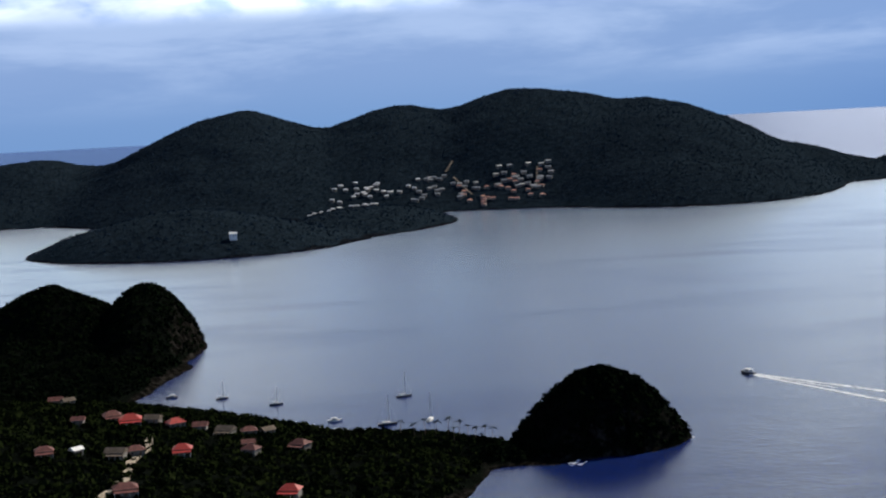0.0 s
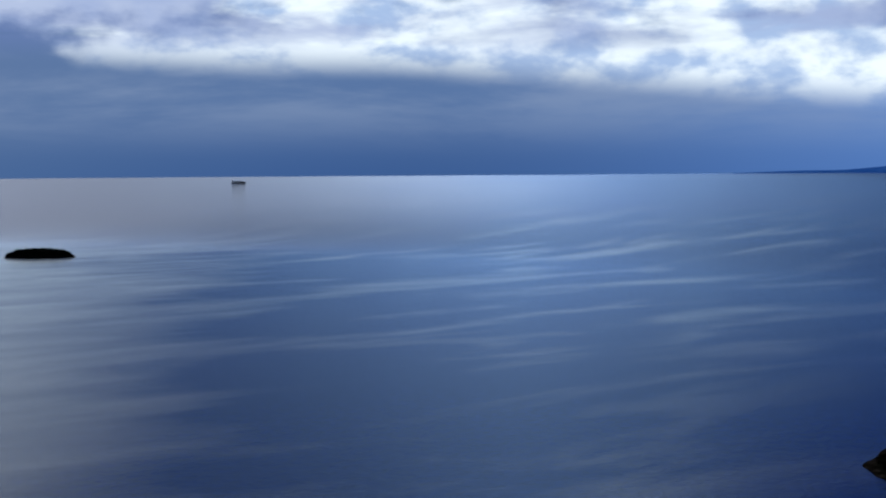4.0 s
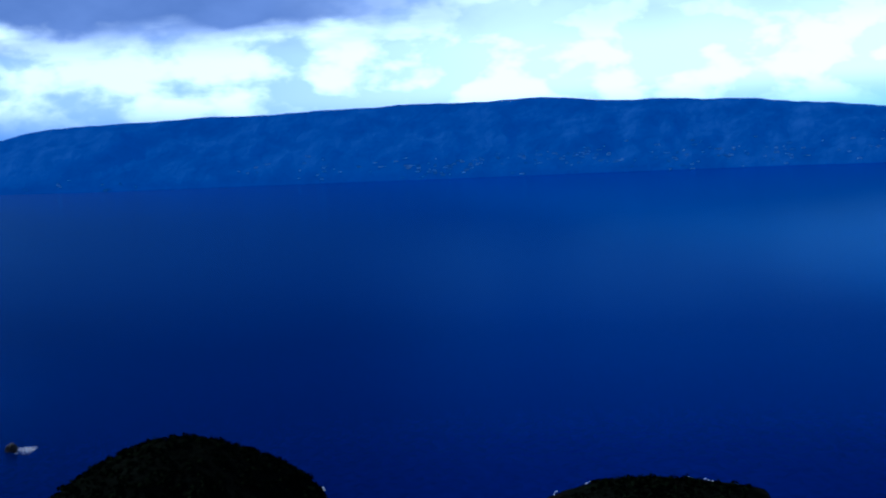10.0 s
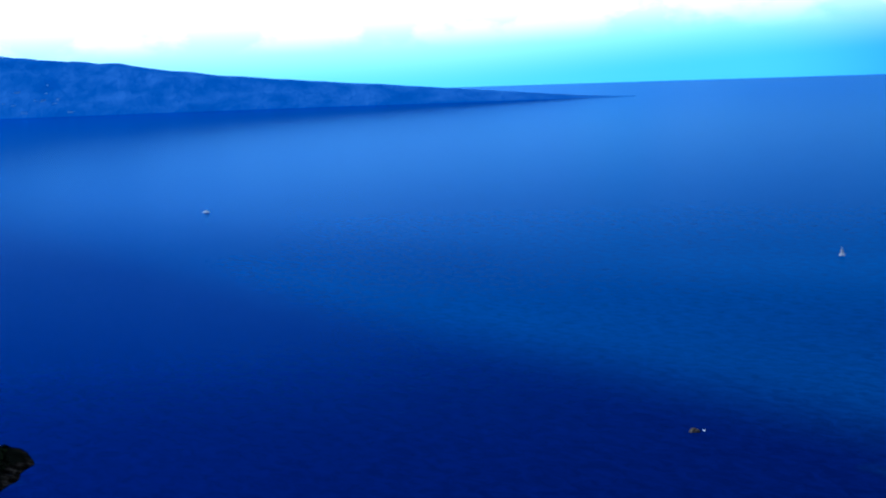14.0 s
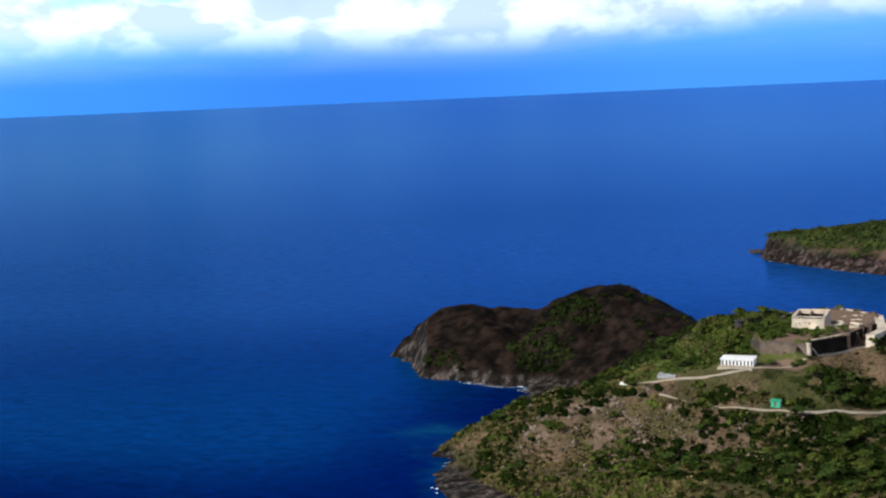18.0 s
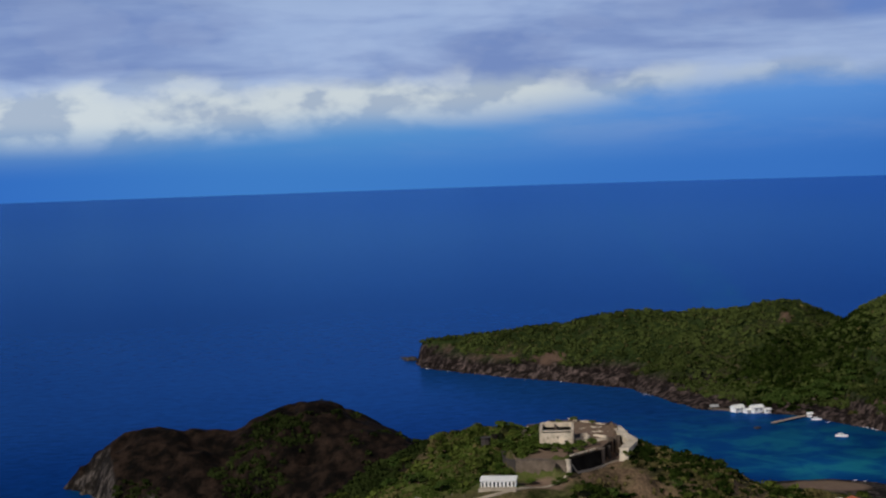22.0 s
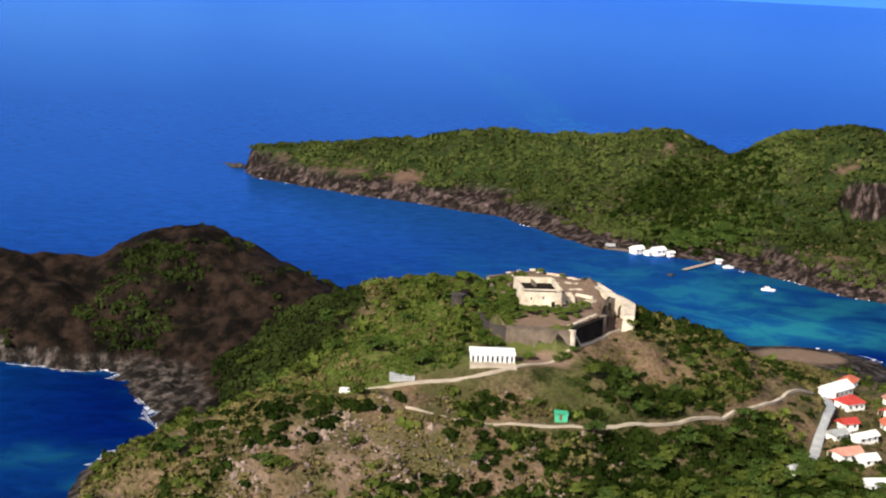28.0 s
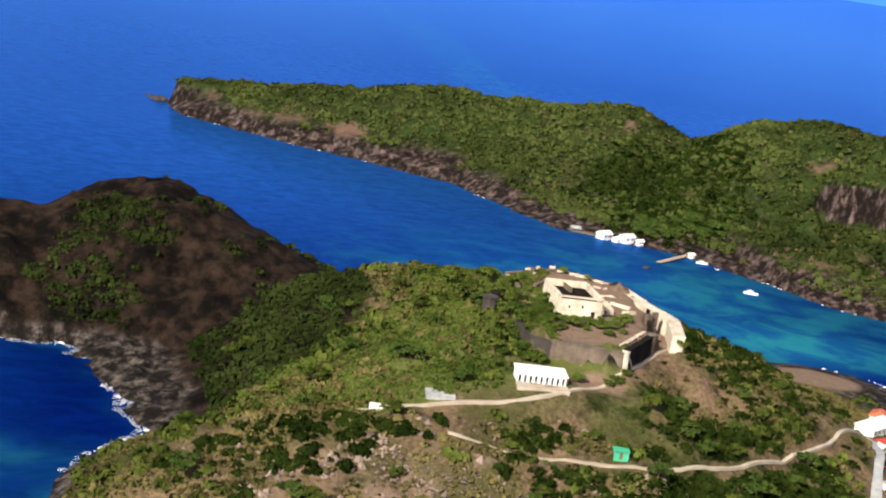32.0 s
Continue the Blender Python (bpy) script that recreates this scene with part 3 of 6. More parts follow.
ROAD_LOW = [(262, -647), (252, -646), (236, -642), (220, -641.5), (204, -642), (188, -645), (170, -652), (149, -664), (131, -676), (118, -685), (102, -703), (88, -715)]
ROAD_UP = [(290, -665), (280, -662), (271, -660.5), (258, -661), (244, -661.5), (233, -661), (223, -663), (212, -671.5), (200, -680), (188, -692), (178, -704), (171, -711)]
ROAD_VILLAGE = [(113, -653), (97, -682), (82, -708), (71, -745)]
ROAD_HAMLET = [(-151, 592), (-146, 550), (-149, 522), (-144, 488), (-150, 440)]


def to_line(x, y, pts, closed=False):
    """How far each place is from a line of points."""
    best = np.full(np.shape(x), 1e9)
    for (ax, ay), (bx, by) in zip(pts, pts[1:] + ([pts[0]] if closed else [])):
        dx, dy = bx - ax, by - ay
        s = np.clip(((x - ax) * dx + (y - ay) * dy) / (dx * dx + dy * dy), 0, 1)
        best = np.minimum(best, np.hypot(x - ax - s * dx, y - ay - s * dy))
    return best


def inside(x, y, pts):
    odd = np.zeros(np.shape(x), bool)
    for (ax, ay), (bx, by) in zip(pts, pts[1:] + [pts[0]]):
        if ay != by:
            odd ^= ((ay > y) != (by > y)) & (x < (bx - ax) * (y - ay) / (by - ay) + ax)
    return odd


def in_fort(x, y):
    """Places in the fort's own directions."""
    c, s = math.cos(radians(166)), math.sin(radians(166))
    return (x - FORT_X) * c + (y - FORT_Y) * s, -(x - FORT_X) * s + (y - FORT_Y) * c


def h_far(x, y):
    h = hills(x, y, FAR_ISLE, 12.0) + 10 * fbm(x, y, 260, 6, 1) - 2
    gullies = 0.3 - np.abs(fbm(x + 60 * fbm(x, y, 300, 2, 18), y, 380, 4, 17))
    return h - np.clip(gullies, 0, 1) * np.clip((h - 20) / 60, 0, 1) * 36


def h_islet(x, y):
    return hills(x, y, ISLET, 1.0) + 1.5 * fbm(x, y, 20, 3, 2)


def h_twin(x, y):
    return hills(x, y, TWIN, 4.0) + 5 * fbm(x, y, 50, 5, 3)


def h_hamlet(x, y):
    return hills(x, y, HAMLET, 2.5) + 2.2 * fbm(x, y, 60, 5, 4)


def h_north(x, y):
    return hills(x, y, NORTH_CAPE, 4.0) + 4 * fbm(x, y, 60, 5, 5)


def h_fort_bare(x, y):
    h = np.maximum(ridges(x, y, FORT_RIDGES, 2.5), hills(x, y, FORT_FOOT, 2.0))
    # the rock falls away steeply to the sea
    sea_side = np.clip((x - 300) / 40, 0, 1) * np.clip((-785 - y) / 30, 0, 1)
    return np.where(h < 10, 10 - (10 - h) * (1 + 1.2 * sea_side), h)


def h_fort(x, y):
    h = h_fort_bare(x, y) + 1.6 * fbm(x, y, 45, 6, 6)
    gullies = 0.30 - np.abs(fbm(x + 6 * fbm(x, y, 30, 2, 14), y, 34, 4, 12))
    h = h - np.clip(gullies, 0, 1) * np.clip((h - 2) / 8, 0, 1) * (5.0 + 6.0 * np.clip((x - 285) / 40, 0, 1) * np.clip((-770 - y) / 30, 0, 1))
    shelf_rock = np.clip((x - 315) / 15, 0, 1) * np.clip((-712 - y) / 20, 0, 1) * np.clip((13 - h) / 6, 0, 1) * np.clip((h + 3) / 3, 0, 1)
    h = h + shelf_rock * 5.0 * (0.22 - np.abs(fbm(x, y, 11, 4, 16)))
    crags = np.clip((x - 272) / 40, 0, 1) * np.clip((-775 - y) / 35, 0, 1)
    h = h + crags * np.clip(h / 8, 0, 1) * (2.6 * fbm(x, y, 22, 4, 9) + 3.2 * (0.3 - np.abs(fbm(x, y, 15, 5, 21))))
    # the cliffed north shore of the seaward hill
    sea = (y - np.interp(x, [411, 442, 464, 495], [-805, -815, -857, -892])) * 0.6
    h = np.where(x > 405, np.minimum(h, np.where(sea > 0, -0.3 * sea, -1.7 * sea + 3 * fbm(x, y, 12, 4, 20))), h)
    u, v = in_fort(x, y)
    d = to_line(u, v, FORT_WALL, True)
    w = np.clip(1 - np.where(inside(u, v, FORT_WALL), 0, d) / 22.0, 0, 1)
    apron = 44.4 + 3.4 * np.clip((u - 22) / 8, 0, 1) * np.clip((v + 24) / 10, 0, 1) + 8.5 * np.clip((-u - 24) / 10, 0, 1) * np.clip((v + 44) / 14, 0, 1) - np.clip(d - 3, 0, 30) * 0.10
    h = h * (1 - w) + w * np.minimum(np.maximum(h, apron - 1), apron)
    ditch = [(20.5, -24), (30.5, -20), (31.5, 2), (25, 16), (22, 2)]
    court = 47.6 + 0.4 * fbm(x, y, 9, 3, 8) + np.clip((v + 34) / 12, 0, 1) * 0.9 + np.clip((v - 20) / 25, 0, 1) * 1.5
    h = np.where(inside(u, v, FORT_WALL) & (d > 0.5), court, h)
    h = np.where(inside(u, v, ditch), 43.6, h)
    # roads cut into the slope, the barrack on its shelf
    for line in (ROAD_LOW, ROAD_UP, ROAD_VILLAGE):
        near = np.clip(1.6 - to_line(x, y, line) / 3.2, 0, 1)
        h = h - near * 0.6
    shelf = np.clip(1.6 - 0.6 * np.hypot((u + 18.5) / 10, (v + 67) / 6), 0, 1)
    return h * (1 - shelf) + shelf * 40.6


def h_spit(x, y):
    h = ridges(x, y, SPIT_RIDGES, 4.0) + 2.2 * fbm(x, y, 60, 6, 7) + 0.6
    gullies = 0.32 - np.abs(fbm(x + 12 * fbm(x, y, 50, 2, 15), y, 62, 4, 13))
    h = h - np.clip(gullies, 0, 1) * np.clip((h - 2) / 10, 0, 1) * 13.0
    rocky = np.clip((x - 66) / 40, 0, 1)
    h = np.where(h < 12, 12 - (12 - h) * (1 + 0.25 * rocky), h)
    # the flat-topped red cliff behind the tip
    d = to_line(x, y, [(289, -1446), (264, -1438), (240, -1422)]) + 4 * fbm(x, y, 14, 3, 17)
    h = np.maximum(h, np.clip(19 + (298 - x) * 0.12, 18, 27) - 2.6 * np.clip(d - 12, 0, 40))
    # the columnar cliff over the bay
    d = (x + 98) * 0.447 + (y + 1104) * 0.894 + 6 * fbm(x, y, 11, 4, 18)
    a = (x + 98) * -0.894 + (y + 1104) * 0.447
    m = np.clip((a + 10) / 8, 0, 1) * np.clip((95 - a) / 30, 0, 1) * np.clip((60 - np.abs(d)) / 20, 0, 1)
    face = 56 + 3 * fbm(x, y, 20, 3, 19) - np.clip(d / 7, 0, 1) * 29 - np.clip(d - 7, 0, 80) * 0.18
    h = h * (1 - m) + m * np.where(d < 0, np.maximum(h, face), face)
    # the beach of the bay, and the foot of the brown slope beside it
    sea = (y - np.interp(x, [-90, -65, -40, -27, -13, 8, 21, 52, 66], [-940, -953, -974, -1001, -1030, -1070, -1080, -1098, -1118])) * 0.62
    bay = np.clip((x + 110) / 30, 0, 1) * np.clip((78 - x) / 12, 0, 1)
    beach = np.where(sea > 0, -0.12 * sea, -0.45 * sea)
    h = h * (1 - bay) + bay * np.minimum(h, beach)
    slope = np.clip((-8 - x) / 20, 0, 1) * bay
    return np.maximum(h, np.clip(-0.5 * sea, -8, 16) - 24 * (1 - slope))


def land(name, fn, x0, x1, y0, y1, step, mat, label, rough=0.0, **zones):
    nx, ny = int((x1 - x0) / step) + 1, int((y1 - y0) / step) + 1
    X, Y = np.meshgrid(np.linspace(x0, x1, nx), np.linspace(y0, y1, ny))
    Z = fn(X, Y)
    if rough:
        # ribs and gullies where rock falls to the sea
        gx, gy = np.gradient(Z, step)
        steep = np.clip(np.hypot(gx, gy) - 0.55, 0, 1)
        Z = Z + rough * steep * fbm(X, Y, 9, 4, 11)
    Z = np.maximum(Z, -6)
    V = np.stack([X.ravel(), Y.ravel(), Z.ravel()], 1)
    idx = np.arange(nx * ny).reshape(ny, nx)
    Q = np.stack([idx[:-1, :-1], idx[:-1, 1:], idx[1:, 1:], idx[1:, :-1]], -1).reshape(-1, 4)
    Q = Q[(V[Q, 2] > -3).any(1)]
    used = np.unique(Q)
    remap = np.full(nx * ny, -1)
    remap[used] = np.arange(len(used))
    ob = mesh_ob(name, V[used].tolist(), remap[Q].tolist(), mat, smooth=True)
    for zone, rule in zones.items():
        at = ob.data.attributes.new(zone, "FLOAT", "POINT")
        at.data.foreach_set("value", rule(V[used, 0], V[used, 1], V[used, 2]).astype(np.float32))
    return tagged(ob, label, "ground", kind="structure")


def bare_fort(x, y, z):
    """Trodden and eroded ground: the court, road edges, the scree below the lower road, the sandy point."""
    u, v = in_fort(x, y)
    court = np.where(inside(u, v, FORT_WALL), np.where((u > -16) & (v > -44), 0.85, 0.3), 0.0)
    roads = 0.32 * np.clip(1.5 - np.minimum(np.minimum(to_line(x, y, ROAD_LOW), to_line(x, y, ROAD_UP)), to_line(x, y, ROAD_VILLAGE)) / 3.0, 0, 1)
    scree = (0.42 + 0.9 * fbm(x, y, 22, 5, 63)) * np.exp(-(((x - 262) / 75) ** 2 + ((y + 620) / 28) ** 2) ** 2)
    front = 0.9 * np.exp(-(((u + 2) / 14) ** 2 + ((v + 58) / 8) ** 2))
    point = 0.95 * np.exp(-(((x - 48) / 30) ** 2 + ((y + 822) / 24) ** 2) ** 2)
    return np.maximum.reduce([court, roads, scree, front, point])


def past_crest(x, y):
    """How far a place lies beyond the crest that runs from the fort's hill down to the cove."""
    return (x - 284) * 0.49 - (y + 732) * 0.87


def shade_scrub_fort(x, y, z):
    """Dry scrub over rock with cloud shade put into its colour: the seaward hill, and streaks on the slope below the
    road.
    """
    seaward = np.clip(0.3 + past_crest(x, y) / 20, 0, 1) * np.clip((x - 255) / 25, 0, 1)
    flank = 0.32 * np.exp(-(((x - 205) / 40) ** 2 + ((y + 652) / 14) ** 2)) + 0.35 * np.exp(-(((x - 200) / 80) ** 2 + ((y + 600) / 30) ** 2))
    return np.maximum(seaward * 0.95, flank)


def lush_fort(x, y, z):
    """Thick green grass and scrub above the upper road, thinning to the west of the fort."""
    road = np.interp(x, [150, 178, 190, 206, 224, 260, 276, 290, 310, 340], [-720, -699, -684, -667, -659, -658, -651, -655, -682, -692])
    up = np.clip((road - y) / 10, 0, 1) * np.clip((x - 168) / 25, 0, 1) * np.where(x > 250, np.clip(0.7 - (past_crest(x, y) + 8 * fbm(x, y, 30, 3, 61)) / 15, 0, 1), 1.0) * np.clip((y + 850) / 40, 0, 1)
    up = up * np.clip(0.75 + 0.7 * fbm(x, y, 26, 4, 62), 0, 1)
    return np.maximum(up, 0.5 * np.clip((-735 - y) / 30, 0, 1) * np.clip((190 - x) / 30, 0, 1))


def bare_spit(x, y, z):
    red = 0.55 * np.clip((x - 130) / 60, 0, 1) * np.clip((25 - z) / 8, 0, 1) * np.clip((z - 6) / 5, 0, 1) * np.clip(0.8 + 1.6 * fbm(x, y, 26, 4, 37), 0, 1)
    scar = 0.7 * np.exp(-(((x - 178) / 12) ** 2 + ((y + 1318) / 16) ** 2)) + 0.55 * np.exp(-(((x + 15) / 16) ** 2 + ((y + 1262) / 10) ** 2))
    return red + scar + np.clip(0.62 + 1.0 * fbm(x, y, 12, 5, 38), 0, 0.74) * np.exp(-(((x + 38) / 26) ** 2 + ((y + 1022) / 34) ** 2) ** 2) + 0.6 * np.exp(-(((x + 100) / 22) ** 2 + ((y + 1128) / 12) ** 2)) + 0.7 * np.exp(-(((x - 20) / 34) ** 2 + ((y + 1088) / 5) ** 2))


land("ground_far_island", h_far, -1700, 1650, 1850, 4350, 13, M_hazy_land, "wooded island with a village on its shore, haze tint in its colour", 0)
land("ground_islet", h_islet, 1200, 1400, 2690, 2890, 4, M_shaded_land, "small flat-topped rock islet in the sea, darkened as in shade", 1)
land("ground_twin_hill", h_twin, -520, -170, 735, 1230, 4, M_shaded_land, "twin-peaked headland with steep rocky sides, darkened as in shade", 3)
land("ground_hamlet", h_hamlet, -720, 150, 150, 860, 4, M_shaded_land, "low wooded shore with houses and a domed wooded hill", 2)
land("ground_north_cape", h_north, 560, 1030, -260, 500, 4, M_shaded_land, "wooded hills above a rocky cove, painted black as in shade", 3)
land("ground_fort_hill", h_fort, -110, 500, -960, -430, 2.0, M_fort_land, "scrubby hill with dry grass and rocky shore below a fort", 8, bare=bare_fort, shade_scrub=shade_scrub_fort, lush=lush_fort)
land("ground_spit", h_spit, -380, 370, -1520, -900, 2.4, M_spit_land, "long green headland with brown sea cliffs", 9, bare=bare_spit)

# ---- sea ----
SEA_X, SEA_Y, RIM = 0.0, -20.0, 4900.0


def eye_over(az):
    """The height from which the water is seen towards each heading, in degrees."""
    return np.interp(np.mod(az, 360), [0, 45, 62, 105, 139, 158, 180, 195, 300, 360], [184, 190, 198, 198, 184, 179, 180, 174, 180, 184])


def flat_to(az):
    """How far the water lies flat towards each heading, in degrees."""
    return np.interp(np.mod(az, 360), [0, 4, 10, 26, 80, 140, 158, 215, 300, 360], [2900, 2900, 3900, 3900, 1300, 1300, 1640, 1640, 3900, 2900])


def sea_slope(az):
    return (eye_over(az) - RIM * 0.0078) / (RIM - flat_to(az))


def sea_z(r, az):
    """Flat water; farther out it lifts gently so that its rim stands where the true horizon would."""
    x, w = r - flat_to(az), 500.0
    return sea_slope(az) * np.where(x < -w / 2, 0.0, np.where(x < w / 2, (x + w / 2) ** 2 / (2 * w), x))


def shore_r(az, el):
    """How far out the water is seen at an angle under the level line."""
    return (eye_over(az) + sea_slope(az) * flat_to(az)) / (sea_slope(az) + np.tan(np.radians(-el)))


def make_sea():
    rings = np.concatenate([np.arange(0, 1500, 14.0), np.arange(1500, RIM, 85.0), [RIM]])
    n = 288
    a = np.linspace(0, 2 * math.pi, n, endpoint=False)
    R, A = np.meshgrid(rings, a, indexing="ij")
    X, Y = SEA_X + R * np.sin(A), SEA_Y + R * np.cos(A)
    Z = sea_z(R, np.degrees(A))
    V = np.stack([X.ravel(), Y.ravel(), Z.ravel()], 1)
    idx = np.arange(len(rings) * n).reshape(len(rings), n)
    nxt = np.roll(idx, -1, 1)
    Q = np.stack([idx[:-1], idx[1:], nxt[1:], nxt[:-1]], -1).reshape(-1, 4)[:, ::-1]
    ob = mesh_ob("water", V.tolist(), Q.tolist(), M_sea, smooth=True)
    # shelf: how near the bottom is to the surface
    depth = np.maximum.reduce([h_fort(X, Y), h_spit(X, Y), h_hamlet(X, Y), h_twin(X, Y), h_north(X, Y)])
    near = np.maximum(h_fort(X, Y), h_spit(X, Y))
    shelf = np.maximum(0.42 * np.clip(1 + near / 6.0, 0, 1), 0.25 * np.clip(1 + depth / 5.0, 0, 1)).ravel()
    # the sandy bank in the bay, the cove below the slope, the reef
    bay = np.exp(-(((X - 30) / 90) ** 2 + ((Y + 890) / 55) ** 2)).ravel()
    channel = 0.6 * np.exp(-(((X - 70) / 210) ** 2 + ((Y + 960) / 150) ** 2)).ravel()
    at = ob.data.attributes.new("shallow", "FLOAT", "POINT")
    at.data.foreach_set("value", np.maximum(shelf, np.maximum(np.maximum(0.9 * bay, channel), np.maximum(0.5 * np.exp(-(((X - 462) / 40) ** 2 + ((Y + 518) / 25) ** 2)), 0.42 * np.exp(-(((X - 385) / 36) ** 2 + ((Y + 672) / 44) ** 2))).ravel())).astype(np.float32))
    return tagged(ob, "deep blue rippled sea, turquoise over the shallows", "sea", kind="structure")


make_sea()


def make_backdrop():
    """The mountainous island on the horizon: coast, slopes and a ridge line under the cloud."""
    n, k = 560, 26
    az = np.linspace(52, 131, n)
    coast_el = np.interp(az, [52, 56, 59, 66, 75, 79, 92, 108, 124, 131], [-0.46, -0.47, -0.5, -0.58, -0.68, -0.78, -0.95, -1.08, -1.04, -1.0])
    top = np.interp(az, [52, 56.3, 58.5, 61, 65.3, 67, 69.9, 71.8, 74.5, 77, 79.8, 88.5, 96, 104, 111.6, 113.6, 119, 128.9, 131],
                    [-0.44, -0.33, -0.1, 0.4, 1.85, 1.95, 2.35, 2.1, 1.2, 1.65, 1.7, 1.95, 2.0, 1.5, 0.72, 0.42, -0.05, -0.9, -1.0])
    top = np.convolve(np.pad(top, 4, "edge"), np.ones(9) / 9, "valid")
    top = top + 0.17 * fbm(az, az * 0, 2.6, 7, 21) * np.clip(top + 0.6, 0, 1)
    top = np.maximum(top, coast_el + 0.03)
    e = eye_over(az)
    rc = shore_r(az, coast_el)
    s = np.linspace(0, 1, k)
    end = np.minimum(4985.0, rc + 25 + 170 * np.clip(top - coast_el, 0, 2.0))
    V = []
    for j in range(k):
        r = rc + s[j] * (end - rc)
        el = coast_el + (top - coast_el) * s[j] ** 0.75
        rough = 0.30 * fbm(az, np.full(n, s[j] * 3.0), 1.6, 5, 22) * np.sin(math.pi * s[j]) * np.clip(top - coast_el, 0, 2)
        z = e + r * np.tan(np.radians(el + rough)) - (4 if j == 0 else 0)
        V.append(np.stack([SEA_X + r * np.sin(np.radians(az)), SEA_Y + r * np.cos(np.radians(az)), z], 1))
    V = np.concatenate(V)
    idx = np.arange(n * k).reshape(k, n)
    Q = np.stack([idx[:-1, :-1], idx[1:, :-1], idx[1:, 1:], idx[:-1, 1:]], -1).reshape(-1, 4)[:, ::-1]
    # aerial haze is painted: blue base colour plus a blue glow
    m, N = material("distant_land_haze")
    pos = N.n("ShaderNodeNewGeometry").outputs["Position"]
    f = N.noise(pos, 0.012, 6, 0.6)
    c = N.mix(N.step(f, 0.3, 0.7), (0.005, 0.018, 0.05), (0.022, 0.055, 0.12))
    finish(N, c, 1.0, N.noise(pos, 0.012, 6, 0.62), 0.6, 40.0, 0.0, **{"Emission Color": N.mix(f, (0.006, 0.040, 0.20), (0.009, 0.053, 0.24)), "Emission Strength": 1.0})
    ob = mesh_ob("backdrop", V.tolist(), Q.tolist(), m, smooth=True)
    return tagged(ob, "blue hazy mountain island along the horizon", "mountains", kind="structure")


make_backdrop()


def far_roofs():
    """Pale roofs and walls of the towns along the distant coast, a few metres each."""
    rg = np.random.default_rng(31)
    V, F = [], []
    for centre, spread, lift, n in ((91.5, 2.2, 0.42, 60), (96.0, 3.5, 0.62, 60), (101.5, 2.5, 0.55, 40), (105.0, 1.2, 0.5, 16), (87.0, 2.0, 0.5, 20), (78.5, 2.0, 0.2, 12), (66.0, 1.0, 0.25, 5), (108.5, 1.5, 0.6, 12)):
        for _ in range(n):
            az = rg.normal(centre, spread * 0.5)
            cel = np.interp(az, [52, 56, 59, 66, 75, 79, 92, 108, 124, 131], [-0.46, -0.47, -0.5, -0.58, -0.68, -0.78, -0.95, -1.08, -1.04, -1.0])
            e = float(eye_over(np.array([az]))[0])
            r = float(shore_r(np.array([az]), cel)[0]) - 3
            z = e + r * math.tan(radians(cel + abs(rg.normal(lift, 0.22))))
            x, y, w, h = SEA_X + r * math.sin(radians(az)), SEA_Y + r * math.cos(radians(az)), rg.uniform(2.5, 7.5), rg.uniform(1.2, 2.6)
            c, sn = math.cos(radians(az)), -math.sin(radians(az))
            i = len(V)
            for dz in (0, h):
                for du, dv in ((-w, 0), (w, 0), (w, 5), (-w, 5)):
                    V.append((x + c * du - sn * dv, y + sn * du + c * dv, z + dz))
            F += [(i, i + 1, i + 5, i + 4), (i + 4, i + 5, i + 6, i + 7), (i + 1, i + 2, i + 6, i + 5), (i + 3, i, i + 4, i + 7)]
    m, N = material("distant_roofs")
    f = N.n("ShaderNodeNewGeometry").outputs["Random Per Island"]
    finish(N, N.mix(f, (0.06, 0.16, 0.36), (0.45, 0.72, 1.0)), 0.9, None, spec=0.0)
    return tagged(mesh_ob("far_town", V, F, m), "scattered pale roofs along the distant coast", "town", kind="stuff")


far_roofs()

# ---- plants ----


def clump(rng, leaves, fine=1.0):
    """Leaf sprays round a rough crown: unit size, as arrays of corners."""
    out = []
    for _ in range(leaves):
        d = rng.normal(size=3)
        d /= np.linalg.norm(d)
        d[2] = abs(d[2]) * 0.9 + 0.05
        c = d * rng.uniform(0.45, 1.0) * np.array([1, 1, 0.8])
        u = rng.normal(size=3)
        u -= d * (u @ d) * 0.6
        u /= np.linalg.norm(u)
        w = np.cross(d + 0.4 * rng.normal(size=3), u)
        w /= np.linalg.norm(w)
        s = rng.uniform(0.35, 0.6) * fine
        out.append([c - u * s, c + w * s * 0.7, c + u * s * 0.9, c - w * s * 0.6])
    return np.array(out)


